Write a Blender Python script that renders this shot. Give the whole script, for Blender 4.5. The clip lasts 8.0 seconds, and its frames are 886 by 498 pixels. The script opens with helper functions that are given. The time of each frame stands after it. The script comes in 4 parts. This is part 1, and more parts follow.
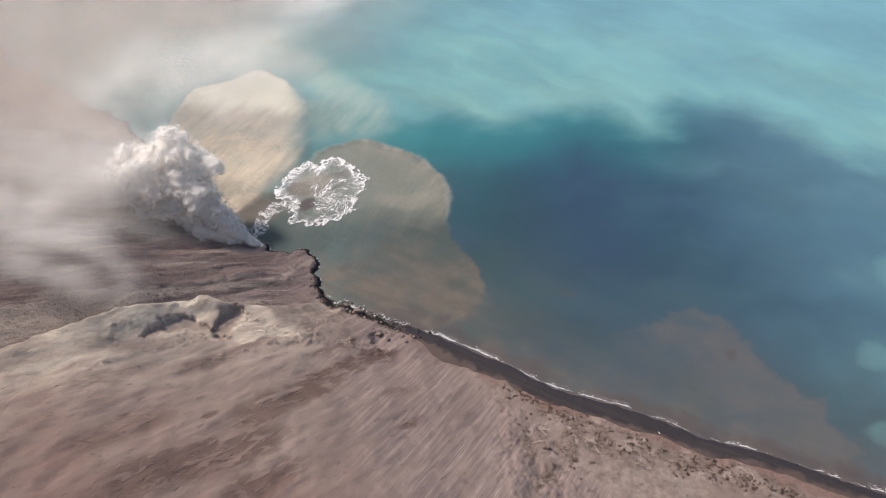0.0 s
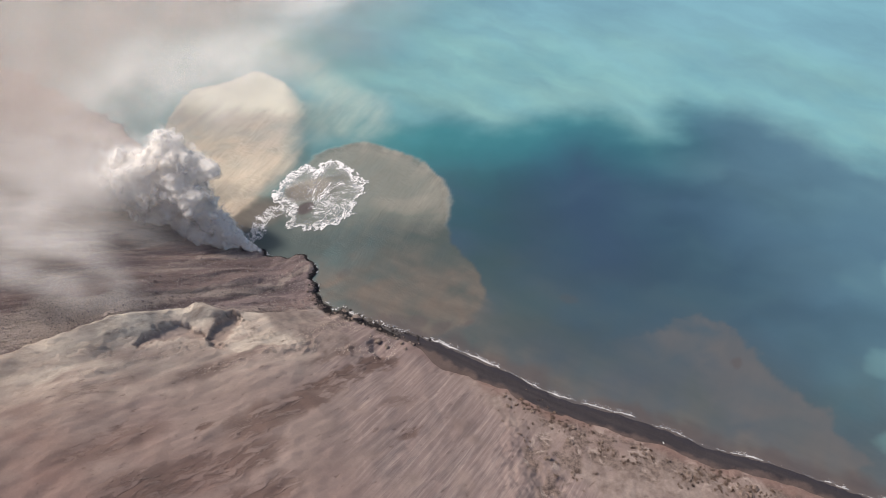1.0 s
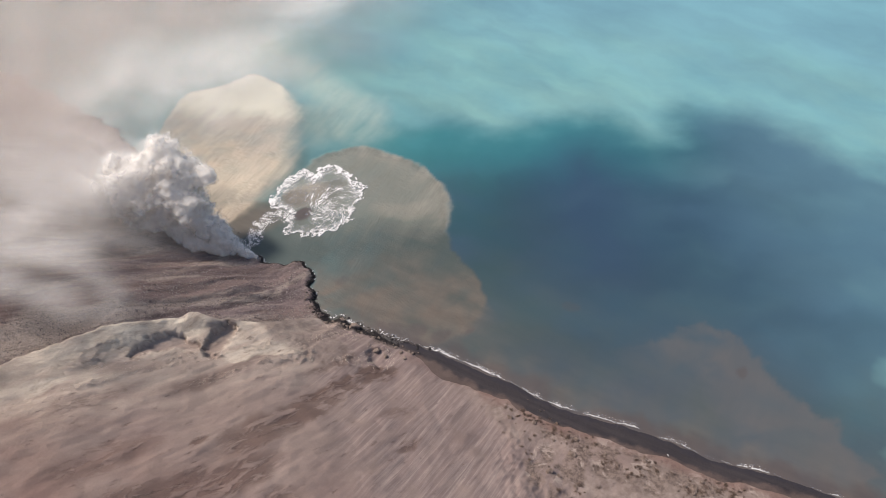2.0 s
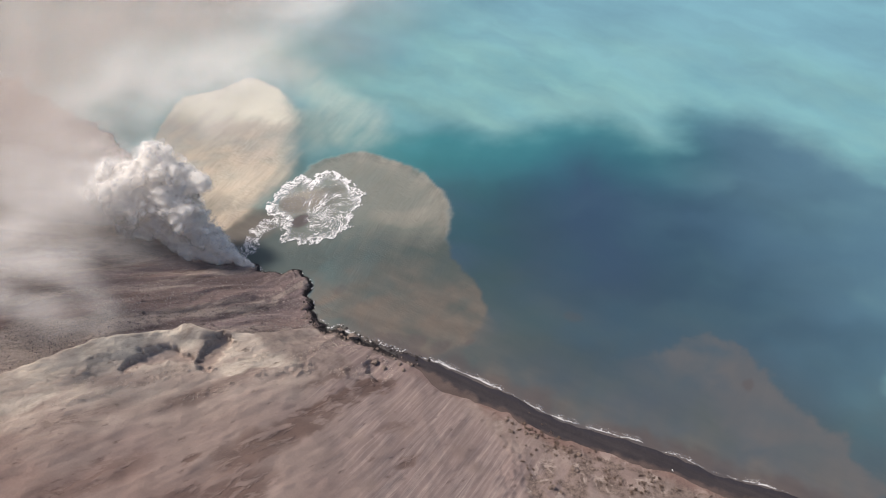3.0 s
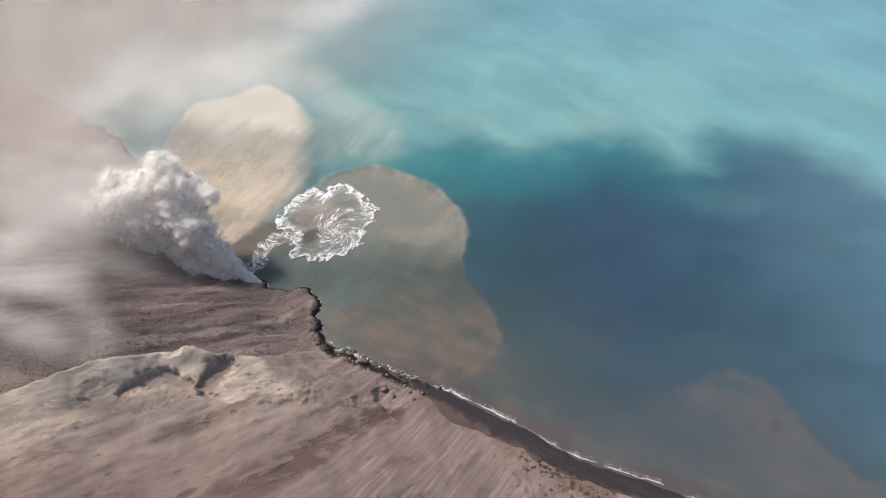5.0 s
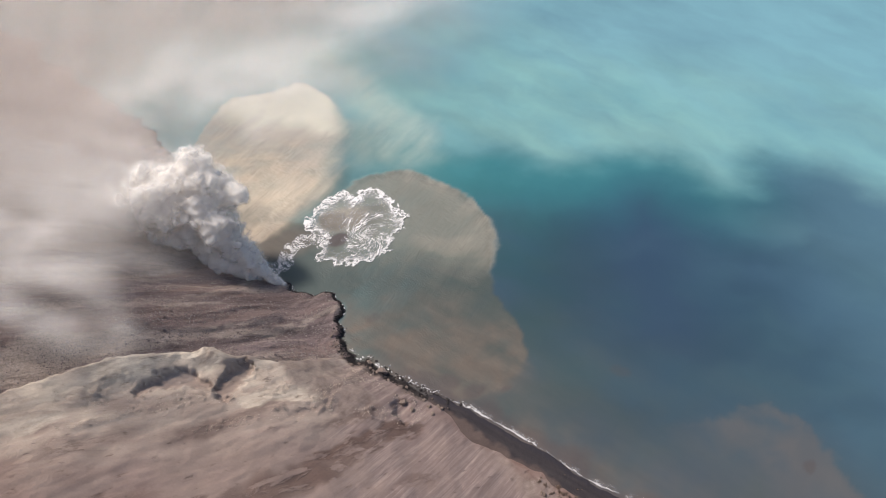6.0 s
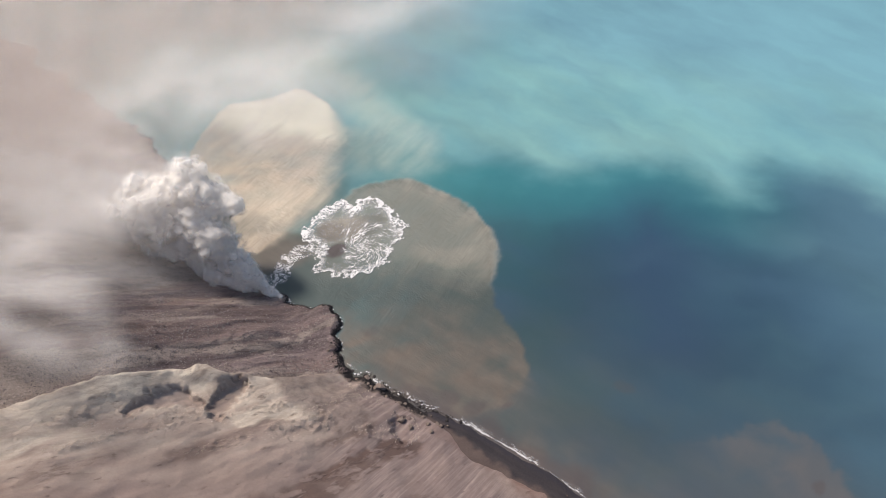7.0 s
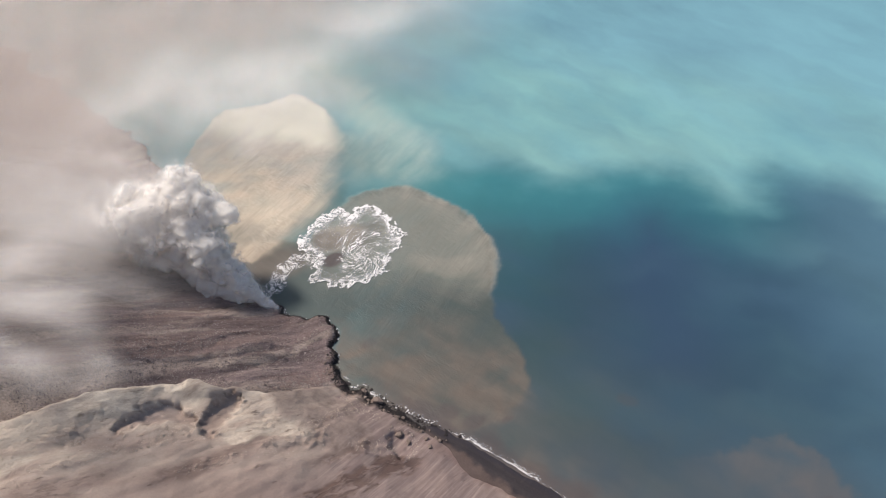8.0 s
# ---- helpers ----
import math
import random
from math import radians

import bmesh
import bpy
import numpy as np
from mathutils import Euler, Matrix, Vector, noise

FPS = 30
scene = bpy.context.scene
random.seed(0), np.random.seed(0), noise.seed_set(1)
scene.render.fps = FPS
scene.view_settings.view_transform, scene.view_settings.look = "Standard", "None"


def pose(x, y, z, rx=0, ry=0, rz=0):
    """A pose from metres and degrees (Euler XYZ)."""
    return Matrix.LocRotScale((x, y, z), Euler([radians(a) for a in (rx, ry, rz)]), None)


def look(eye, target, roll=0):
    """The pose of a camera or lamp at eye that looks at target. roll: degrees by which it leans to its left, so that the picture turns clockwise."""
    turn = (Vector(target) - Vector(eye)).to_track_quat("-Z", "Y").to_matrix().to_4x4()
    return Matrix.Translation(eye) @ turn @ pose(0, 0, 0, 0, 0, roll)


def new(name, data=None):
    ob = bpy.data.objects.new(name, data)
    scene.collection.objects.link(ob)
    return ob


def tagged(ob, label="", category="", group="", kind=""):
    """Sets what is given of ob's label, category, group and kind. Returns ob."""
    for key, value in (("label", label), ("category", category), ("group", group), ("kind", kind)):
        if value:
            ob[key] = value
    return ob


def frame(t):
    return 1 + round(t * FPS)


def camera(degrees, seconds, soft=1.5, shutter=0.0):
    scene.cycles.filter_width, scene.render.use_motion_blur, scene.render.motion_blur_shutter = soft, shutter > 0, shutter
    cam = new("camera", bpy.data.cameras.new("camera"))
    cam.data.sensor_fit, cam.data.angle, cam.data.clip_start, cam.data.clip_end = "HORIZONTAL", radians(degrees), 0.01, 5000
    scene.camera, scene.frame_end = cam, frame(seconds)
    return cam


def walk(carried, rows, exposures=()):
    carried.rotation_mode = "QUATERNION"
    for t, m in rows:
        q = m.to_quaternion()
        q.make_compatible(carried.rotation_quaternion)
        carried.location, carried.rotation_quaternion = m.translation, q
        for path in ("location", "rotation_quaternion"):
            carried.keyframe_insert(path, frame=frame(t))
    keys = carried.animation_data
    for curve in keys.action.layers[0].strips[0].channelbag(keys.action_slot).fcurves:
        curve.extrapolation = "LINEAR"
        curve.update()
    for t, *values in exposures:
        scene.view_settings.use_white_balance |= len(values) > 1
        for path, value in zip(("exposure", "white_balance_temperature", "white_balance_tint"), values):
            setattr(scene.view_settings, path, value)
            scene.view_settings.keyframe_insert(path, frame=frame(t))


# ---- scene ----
cam = camera(62.0, 8.0, 0.8)
PATH = [
    (0.0, pose(-0.00, -0.00, 450.00, 39.491, 0.107, -0.000)),
    (0.5, pose(0.17, 4.95, 447.91, 39.439, 0.112, 0.026)),
    (1.0, pose(0.05, 9.89, 445.93, 39.379, 0.115, 0.009)),
    (1.5, pose(-0.11, 14.99, 444.05, 39.338, 0.115, -0.020)),
    (3.0, pose(0.61, 32.02, 438.36, 39.279, 0.130, 0.053)),
    (3.5, pose(0.37, 38.38, 436.17, 39.271, 0.144, 0.005)),
    (4.0, pose(-0.31, 44.72, 434.06, 39.310, 0.056, 0.001)),
    (4.5, pose(-1.08, 51.14, 432.01, 39.351, -0.053, 0.212)),
    (4.7, pose(-1.30, 53.75, 431.20, 39.350, -0.080, 0.600)),
    (5.8, pose(-2.02, 68.30, 426.60, 39.365, -0.380, 5.700)),
    (6.0, pose(-2.01, 70.90, 425.88, 39.365, -0.391, 5.805)),
    (6.5, pose(-1.79, 77.86, 424.26, 39.340, -0.355, 5.958)),
    (7.0, pose(-1.51, 84.86, 422.50, 39.334, -0.293, 6.019)),
    (7.5, pose(-1.43, 90.95, 420.19, 39.477, -0.239, 6.001)),
    (8.0, pose(-1.46, 95.81, 417.90, 39.442, -0.203, 5.955)),
]
walk(cam, PATH)

# ---- light: hazy daylight from beyond the crater side, sky above an open sea ----
SUN_ELEVATION, SUN_AZIMUTH = 52.0, -62.0  # degrees; azimuth from +y towards +x
scene.view_settings.exposure = 0.0
world = bpy.data.worlds.new("sky")
scene.world = world
world.use_nodes = True
sky = world.node_tree.nodes.new("ShaderNodeTexSky")
sky.sky_type, sky.sun_disc = "NISHITA", False
sky.sun_elevation, sky.sun_rotation = radians(SUN_ELEVATION), radians(SUN_AZIMUTH)
sky.air_density, sky.dust_density, sky.altitude = 1.0, 3.0, 400
backing = world.node_tree.nodes["Background"]
backing.inputs["Strength"].default_value = 0.13
world.node_tree.links.new(sky.outputs["Color"], backing.inputs["Color"])
sun = new("sun", bpy.data.lights.new("sun", "SUN"))
sun.data.energy, sun.data.angle, sun.data.color = 4.0, radians(9.0), (1.0, 0.91, 0.82)
sx, sy = math.sin(radians(SUN_AZIMUTH)), math.cos(radians(SUN_AZIMUTH))
sun.matrix_world = look((sx * 800, sy * 800, 800 * math.tan(radians(SUN_ELEVATION))), (0, 0, 0))
scene.cycles.transparent_max_bounces = 48
scene.cycles.max_bounces, scene.cycles.diffuse_bounces, scene.cycles.transmission_bounces = 20, 10, 20

# ---- noise and shape arithmetic ----
rng = np.random.RandomState(11)
PERM = np.tile(rng.permutation(256), 3)
GRAD = rng.normal(size=(256, 3))
GRAD /= np.linalg.norm(GRAD, axis=1)[:, None]


def perlin(x, y, z=0.0):
    """Gradient noise, about -0.8 to 0.8."""
    x, y, z = np.broadcast_arrays(*(np.asarray(v, float) for v in (x, y, z)))
    cell = [np.floor(v).astype(int) for v in (x, y, z)]
    part_ = [v - c for v, c in zip((x, y, z), cell)]
    ease = [p * p * p * (p * (p * 6 - 15) + 10) for p in part_]
    total = 0.0
    for i in (0, 1):
        for j in (0, 1):
            for k in (0, 1):
                g = GRAD[PERM[PERM[PERM[(cell[0] + i) & 255] + ((cell[1] + j) & 255)] + ((cell[2] + k) & 255)]]
                dot = g[..., 0] * (part_[0] - i) + g[..., 1] * (part_[1] - j) + g[..., 2] * (part_[2] - k)
                total = total + dot * (ease[0] if i else 1 - ease[0]) * (ease[1] if j else 1 - ease[1]) * (ease[2] if k else 1 - ease[2])
    return total * 1.5


def fbm(x, y, z=0.0, octaves=4, gain=0.5):
    total, amp = 0.0, 1.0
    for n in range(octaves):
        total = total + amp * perlin(np.asarray(x) * 2 ** n + 17.3 * n, np.asarray(y) * 2 ** n - 9.1 * n, np.asarray(z) * 2 ** n + 5.7 * n)
        amp *= gain
    return total


def step(a, b, v):
    t = np.clip((v - a) / (b - a), 0, 1)
    return t * t * (3 - 2 * t)


def rounded(points, closed=False, cuts=5):
    """A smooth line through the points."""
    p = np.array(points, float)
    n, made = len(p), []
    for i in range(n if closed else n - 1):
        a, b, c, d = (p[(i + k) % n] if closed else p[min(max(i + k, 0), n - 1)] for k in (-1, 0, 1, 2))
        for t in np.arange(cuts) / cuts:
            made.append(0.5 * (2 * b + (c - a) * t + (2 * a - 5 * b + 4 * c - d) * t * t + (3 * b - 3 * c + d - a) * t ** 3))
    if not closed:
        made.append(p[-1])
    return np.array(made)


def inside(x, y, outline):
    """Metres from the outline, positive within it."""
    x, y = np.asarray(x, float), np.asarray(y, float)
    best, odd = np.full(x.shape, 1e18), np.zeros(x.shape, bool)
    for (ax, ay), (bx, by) in zip(outline, np.roll(outline, -1, axis=0)):
        dx, dy = bx - ax, by - ay
        t = np.clip(((x - ax) * dx + (y - ay) * dy) / (dx * dx + dy * dy + 1e-9), 0, 1)
        best = np.minimum(best, (x - ax - t * dx) ** 2 + (y - ay - t * dy) ** 2)
        if ay != by:
            odd ^= ((ay > y) != (by > y)) & (x < (bx - ax) * (y - ay) / (by - ay) + ax)
    return np.where(odd, 1, -1) * np.sqrt(best)


def blob(x, y, cx, cy, long, wide, turn):
    """1 in the middle of a slanting ellipse, 0 at its rim and beyond."""
    c, s = math.cos(radians(turn)), math.sin(radians(turn))
    u, v = (x - cx) * c + (y - cy) * s, -(x - cx) * s + (y - cy) * c
    return np.clip(1 - (u / long) ** 2 - (v / wide) ** 2, 0, 1)


def mesh_of(name, verts, faces, attributes=(), smooth=True):
    me = bpy.data.meshes.new(name)
    me.from_pydata([], [], [])
    verts, faces = np.asarray(verts, np.float32), np.asarray(faces, np.int32)
    k = faces.shape[1]
    me.vertices.add(len(verts))
    me.vertices.foreach_set("co", verts.ravel())
    me.loops.add(faces.size)
    me.loops.foreach_set("vertex_index", faces.ravel())
    me.polygons.add(len(faces))
    me.polygons.foreach_set("loop_start", np.arange(0, faces.size, k, dtype=np.int32))
    me.polygons.foreach_set("use_smooth", np.full(len(faces), smooth))
    for key, values in dict(attributes).items():
        me.attributes.new(key, "FLOAT", "POINT").data.foreach_set("value", np.asarray(values, np.float32))
    me.update(calc_edges=True)
    return me


def grid_mesh(name, gx, gy, z, keep, attributes):
    """A sheet over the grid gx by gy, of those squares that touch keep."""
    ny, nx = gx.shape
    index = np.arange(nx * ny).reshape(ny, nx)
    quads = np.stack([index[:-1, :-1], index[:-1, 1:], index[1:, 1:], index[1:, :-1]], -1).reshape(-1, 4)
    quads = quads[keep.ravel()[quads].any(1)]
    used = np.unique(quads)
    remap = np.full(nx * ny, -1)
    remap[used] = np.arange(len(used))
    co = np.stack([gx.ravel(), gy.ravel(), z.ravel()], -1)[used]
    return mesh_of(name, co, remap[quads], {k: v.ravel()[used] for k, v in attributes.items()})


def spaced(lo, hi, cell, far, growth=1.35):
    """Fine steps from lo to hi, then ever coarser ones out to -far and far."""
    mid = np.arange(lo, hi + cell / 2, cell)
    below, above, s = [], [], cell
    while lo - sum(below[-1:]) * 0 > -far:
        s *= growth
        lo -= s
        below.append(max(lo, -far))
    s, top = cell, mid[-1]
    while top < far:
        s *= growth
        top += s
        above.append(min(top, far))
    return np.concatenate([below[::-1], mid, above])


# ---- materials ----
def nodes_of(name):
    m = bpy.data.materials.new(name)
    m.use_nodes = True
    t = m.node_tree
    return m, t, t.nodes["Principled BSDF"]


def add(t, kind, **values):
    n = t.nodes.new(kind)
    for key, v in values.items():
        if key in ("operation", "blend_type", "data_type", "noise_type", "attribute_name", "feature"):
            if key == "operation":
                n.operation = v
            elif key == "blend_type":
                n.blend_type = v
            elif key == "data_type":
                n.data_type = v
            elif key == "noise_type":
                n.noise_type = v
            elif key == "feature":
                n.feature = v
            else:
                n.attribute_name = v
        else:
            n.inputs[key].default_value = v
    return n


def place(t, turn=0.0, scale=(1, 1, 1)):
    """Object coordinates in metres, turned about z and then stretched."""
    co, spin, grow = t.nodes.new("ShaderNodeTexCoord"), t.nodes.new("ShaderNodeMapping"), t.nodes.new("ShaderNodeMapping")
    spin.inputs["Rotation"].default_value = (0, 0, radians(turn))
    grow.inputs["Scale"].default_value = scale
    t.links.new(co.outputs["Object"], spin.inputs["Vector"])
    t.links.new(spin.outputs["Vector"], grow.inputs["Vector"])
    return grow.outputs["Vector"]


def grain(t, vector, metres, detail=5.0, rough=0.55, low=0.3, high=0.7, distortion=0.0):
    """Noise with features of that many metres, spread over 0 to 1."""
    n = add(t, "ShaderNodeTexNoise", Scale=1.0 / metres, Detail=detail, Roughness=rough, Distortion=distortion)
    r = t.nodes.new("ShaderNodeMapRange")
    r.inputs["From Min"].default_value, r.inputs["From Max"].default_value = low, high
    t.links.new(vector, n.inputs["Vector"])
    t.links.new(n.outputs["Fac"], r.inputs["Value"])
    return r.outputs["Result"]


def attr(t, name):
    return add(t, "ShaderNodeAttribute", attribute_name=name).outputs["Fac"]


def times(t, a, b):
    n = t.nodes.new("ShaderNodeMath")
    n.operation = "MULTIPLY"
    for socket, v in zip(n.inputs, (a, b)):
        if isinstance(v, (int, float)):
            socket.default_value = v
        else:
            t.links.new(v, socket)
    return n.outputs[0]


def blend(t, fac, a, b, kind="MIX"):
    n = t.nodes.new("ShaderNodeMix")
    n.data_type, n.blend_type, n.clamp_factor = "RGBA", kind, True
    for socket, v in ((n.inputs[0], fac), (n.inputs[6], a), (n.inputs[7], b)):
        if isinstance(v, (int, float)):
            socket.default_value = v
        elif isinstance(v, tuple):
            socket.default_value = (*v, 1)
        else:
            t.links.new(v, socket)
    return n.outputs[2]


def bump(t, shader, heights):
    """heights: (socket, metres) from coarse to fine."""
    last = None
    for socket, metres in heights:
        b = add(t, "ShaderNodeBump", Strength=1.0, Distance=metres)
        t.links.new(socket, b.inputs["Height"])
        if last:
            t.links.new(last, b.inputs["Normal"])
        last = b.outputs["Normal"]
    t.links.new(last, shader.inputs["Normal"])


def water_material():
    m, t, s = nodes_of("sea water")
    flat = place(t)
    drift = place(t, 28, (0.25, 1, 0))
    # dark base: clear water, with the shade of cloud put into its colour
    shaded_deep = blend(t, grain(t, flat, 150, 4, 0.5, 0.38, 0.62), (0.026, 0.056, 0.102), (0.025, 0.059, 0.093))
    shaded_deep = blend(t, attr(t, "teal"), shaded_deep, (0.020, 0.053, 0.071))
    shaded_deep = blend(t, attr(t, "steel"), shaded_deep, (0.070, 0.140, 0.200))
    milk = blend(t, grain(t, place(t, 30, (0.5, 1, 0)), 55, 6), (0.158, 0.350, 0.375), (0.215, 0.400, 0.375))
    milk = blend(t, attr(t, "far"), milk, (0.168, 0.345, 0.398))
    col = blend(t, attr(t, "milk"), shaded_deep, milk)
    col = blend(t, attr(t, "jade"), col, (0.034, 0.205, 0.225))
    col = blend(t, attr(t, "silt"), col, blend(t, grain(t, drift, 18), (0.056, 0.074, 0.070), (0.076, 0.088, 0.080)))
    col = blend(t, attr(t, "grey"), col, blend(t, grain(t, place(t, -60, (0.3, 1, 0)), 30, 4), (0.090, 0.094, 0.098), (0.108, 0.106, 0.106)))
    # fibres of sediment drawn out by the current, and wind ripples across them
    streak = grain(t, place(t, -64, (0.14, 1, 0)), 2.4, 5, 0.6, 0.26, 0.74, 0.9)
    ripple = grain(t, place(t, 32, (0.30, 1, 0)), 1.6, 4, 0.6, 0.28, 0.72, 1.2)
    both = blend(t, grain(t, flat, 25, 3, 0.5, 0.35, 0.65), streak, ripple)
    col = blend(t, attr(t, "brown"), col, blend(t, grain(t, drift, 9, 5), (0.112, 0.092, 0.076), (0.148, 0.122, 0.100)))
    tan = blend(t, attr(t, "warm"), blend(t, both, (0.375, 0.325, 0.275), (0.470, 0.410, 0.345)), blend(t, both, (0.440, 0.355, 0.268), (0.545, 0.448, 0.345)))
    col = blend(t, attr(t, "tan"), col, tan)
    col = blend(t, attr(t, "cream"), col, blend(t, both, (0.640, 0.615, 0.500), (0.700, 0.675, 0.555)))
    col = blend(t, attr(t, "mud"), col, blend(t, grain(t, drift, 12, 5), (0.066, 0.054, 0.056), (0.092, 0.076, 0.073)))
    col = blend(t, times(t, attr(t, "chop"), 0.30), col, blend(t, both, (0.32, 0.32, 0.32), (0.68, 0.68, 0.68)), "OVERLAY")
    t.links.new(col, s.inputs["Base Color"])
    s.inputs["Roughness"].default_value, s.inputs["IOR"].default_value = 0.42, 1.33
    s.inputs["Specular IOR Level"].default_value = 0.35
    bump(t, s, [(grain(t, place(t, 50, (0.6, 1, 0)), 14, 3), 0.12), (times(t, both, attr(t, "chop")), 0.22)])
    return m


def ash_material():
    m, t, s = nodes_of("volcanic ash")
    flat = place(t)
    fall = place(t, -59, (0.055, 1, 0))
    side = place(t, -40, (0.36, 1, 0))
    soft = place(t, -42, (0.22, 1, 0))
    col = blend(t, grain(t, soft, 24, 4, 0.5, 0.32, 0.66), (0.178, 0.130, 0.113), (0.262, 0.199, 0.170))
    col = blend(t, times(t, grain(t, flat, 60, 3, 0.5, 0.42, 0.62), 0.45), col, (0.225, 0.163, 0.150))
    # pale crest ash, brightened further by painted-in sunlight
    col = blend(t, times(t, attr(t, "crown"), 0.85), col, blend(t, grain(t, side, 11, 7, 0.58, 0.36, 0.64), (0.400, 0.312, 0.256), (0.690, 0.585, 0.475)))
    # sunlight on the brink and patches, painted into the ash colour
    col = blend(t, attr(t, "lip"), col, blend(t, grain(t, side, 5, 8, 0.66, 0.34, 0.62), (0.400, 0.322, 0.262), (0.680, 0.590, 0.480)))
    # long slides of paler ash over grey-mauve
    streaks = blend(t, grain(t, fall, 2.1, 6, 0.62, 0.44, 0.68, 0.5), (0.205, 0.152, 0.138), (0.318, 0.248, 0.218))
    streaks = blend(t, times(t, grain(t, place(t, -59, (0.09, 1, 0)), 7, 5, 0.6, 0.48, 0.66), 0.55), streaks, (0.168, 0.124, 0.113))
    col = blend(t, times(t, attr(t, "fall"), grain(t, flat, 22, 4, 0.5, 0.30, 0.52)), col, streaks)
    col = blend(t, attr(t, "pale"), col, blend(t, grain(t, flat, 8, 9, 0.68, 0.34, 0.64), (0.152, 0.113, 0.097), (0.288, 0.227, 0.195)))
    # scattered dark flecks, and torn stains of brown soil
    flecks = grain(t, side, 3.4, 6, 0.62, 0.625, 0.70)
    col = blend(t, times(t, flecks, 0.55), col, (0.128, 0.090, 0.078))
    torn = grain(t, place(t, -42, (0.36, 1, 0)), 5.5, 8, 0.66, 0.44, 0.51, 0.5)
    col = blend(t, times(t, times(t, attr(t, "stain"), torn), 0.9), col, (0.088, 0.058, 0.048))
    col = blend(t, times(t, attr(t, "stain"), 0.3), col, (0.165, 0.108, 0.092))
    blot = grain(t, flat, 15, 8, 0.66, 0.42, 0.54, 0.8)
    col = blend(t, times(t, attr(t, "scree"), times(t, blot, 0.95)), col, blend(t, grain(t, flat, 2.4, 6, 0.66, 0.40, 0.60), (0.080, 0.058, 0.048), (0.185, 0.138, 0.115)))
    fresh = grain(t, flat, 2.0, 6, 0.65)
    col = blend(t, times(t, attr(t, "scree"), grain(t, place(t, 30), 10, 7, 0.66, 0.545, 0.62, 0.6)), col, blend(t, fresh, (0.275, 0.215, 0.183), (0.375, 0.303, 0.260)))
    col = blend(t, attr(t, "rust"), col, (0.185, 0.115, 0.097))
    fine = grain(t, flat, 1.3, 6, 0.62, 0.30, 0.70)
    col = blend(t, 0.14, col, blend(t, fine, (0.32, 0.32, 0.32), (0.68, 0.68, 0.68)), "OVERLAY")
    col = blend(t, attr(t, "wet"), col, blend(t, fine, (0.022, 0.019, 0.020), (0.085, 0.068, 0.062)))
    t.links.new(col, s.inputs["Base Color"])
    s.inputs["Roughness"].default_value = 0.95
    s.inputs["Specular IOR Level"].default_value = 0.15
    bump(t, s, [(grain(t, soft, 7, 5, 0.55), 0.12), (times(t, torn, attr(t, "stain")), -0.35), (flecks, -0.3), (times(t, grain(t, flat, 3.0, 8, 0.72), attr(t, "crown")), 0.5), (fine, 0.10), (times(t, grain(t, flat, 1.4, 7, 0.75, 0.25, 0.75), attr(t, "crown")), 0.35)])
    return m


def lava_material():
    m, t, s = nodes_of("clinker lava")
    flat = place(t)
    flow = place(t, -37, (0.12, 1, 0))
    col = blend(t, grain(t, flow, 16, 7, 0.6), (0.172, 0.128, 0.124), (0.285, 0.215, 0.202))
    col = blend(t, times(t, grain(t, flow, 9, 7, 0.65, 0.50, 0.68), 0.75), col, (0.175, 0.112, 0.092))
    broad = place(t, -37, (0.16, 1, 0))
    col = blend(t, times(t, grain(t, broad, 38, 4, 0.55, 0.48, 0.62), 0.45), col, (0.236, 0.158, 0.126))
    col = blend(t, times(t, grain(t, place(t, -33, (0.14, 1, 0)), 27, 5, 0.6, 0.50, 0.62), 0.6), col, (0.104, 0.082, 0.084))
    col = blend(t, times(t, grain(t, place(t, -34, (0.08, 1, 0)), 7, 6, 0.6, 0.56, 0.70), 0.8), col, (0.340, 0.275, 0.240))
    lines = grain(t, place(t, -36, (0.05, 1, 0)), 2.2, 6, 0.6, 0.36, 0.64)
    col = blend(t, 0.35, col, blend(t, lines, (0.30, 0.30, 0.30), (0.70, 0.70, 0.70)), "OVERLAY")
    col = blend(t, attr(t, "dust"), col, (0.400, 0.325, 0.275))
    col = blend(t, attr(t, "wet"), col, (0.022, 0.019, 0.019))
    speck = grain(t, flat, 1.3, 8, 0.75, 0.36, 0.64)
    col = blend(t, 0.42, col, blend(t, speck, (0.20, 0.20, 0.20), (0.80, 0.80, 0.80)), "OVERLAY")
    t.links.new(col, s.inputs["Base Color"])
    s.inputs["Roughness"].default_value = 0.9
    s.inputs["Specular IOR Level"].default_value = 0.2
    bump(t, s, [(grain(t, flow, 5, 6), 0.6), (lines, 0.5), (speck, 0.4)])
    return m


def sand_material():
    m, t, s = nodes_of("black volcanic sand")
    flat = place(t)
    col = blend(t, grain(t, place(t, 27, (0.10, 1, 0)), 4, 5), (0.026, 0.022, 0.025), (0.044, 0.036, 0.037))
    col = blend(t, attr(t, "dry"), col, (0.108, 0.076, 0.065))
    col = blend(t, attr(t, "wash"), col, (0.030, 0.026, 0.031))
    col = blend(t, 0.35, col, blend(t, grain(t, flat, 0.9, 6, 0.7), (0.3, 0.3, 0.3), (0.7, 0.7, 0.7)), "OVERLAY")
    t.links.new(col, s.inputs["Base Color"])
    s.inputs["Roughness"].default_value = 0.8
    s.inputs["Specular IOR Level"].default_value = 0.25
    bump(t, s, [(grain(t, flat, 2.5, 5), 0.2)])
    return m


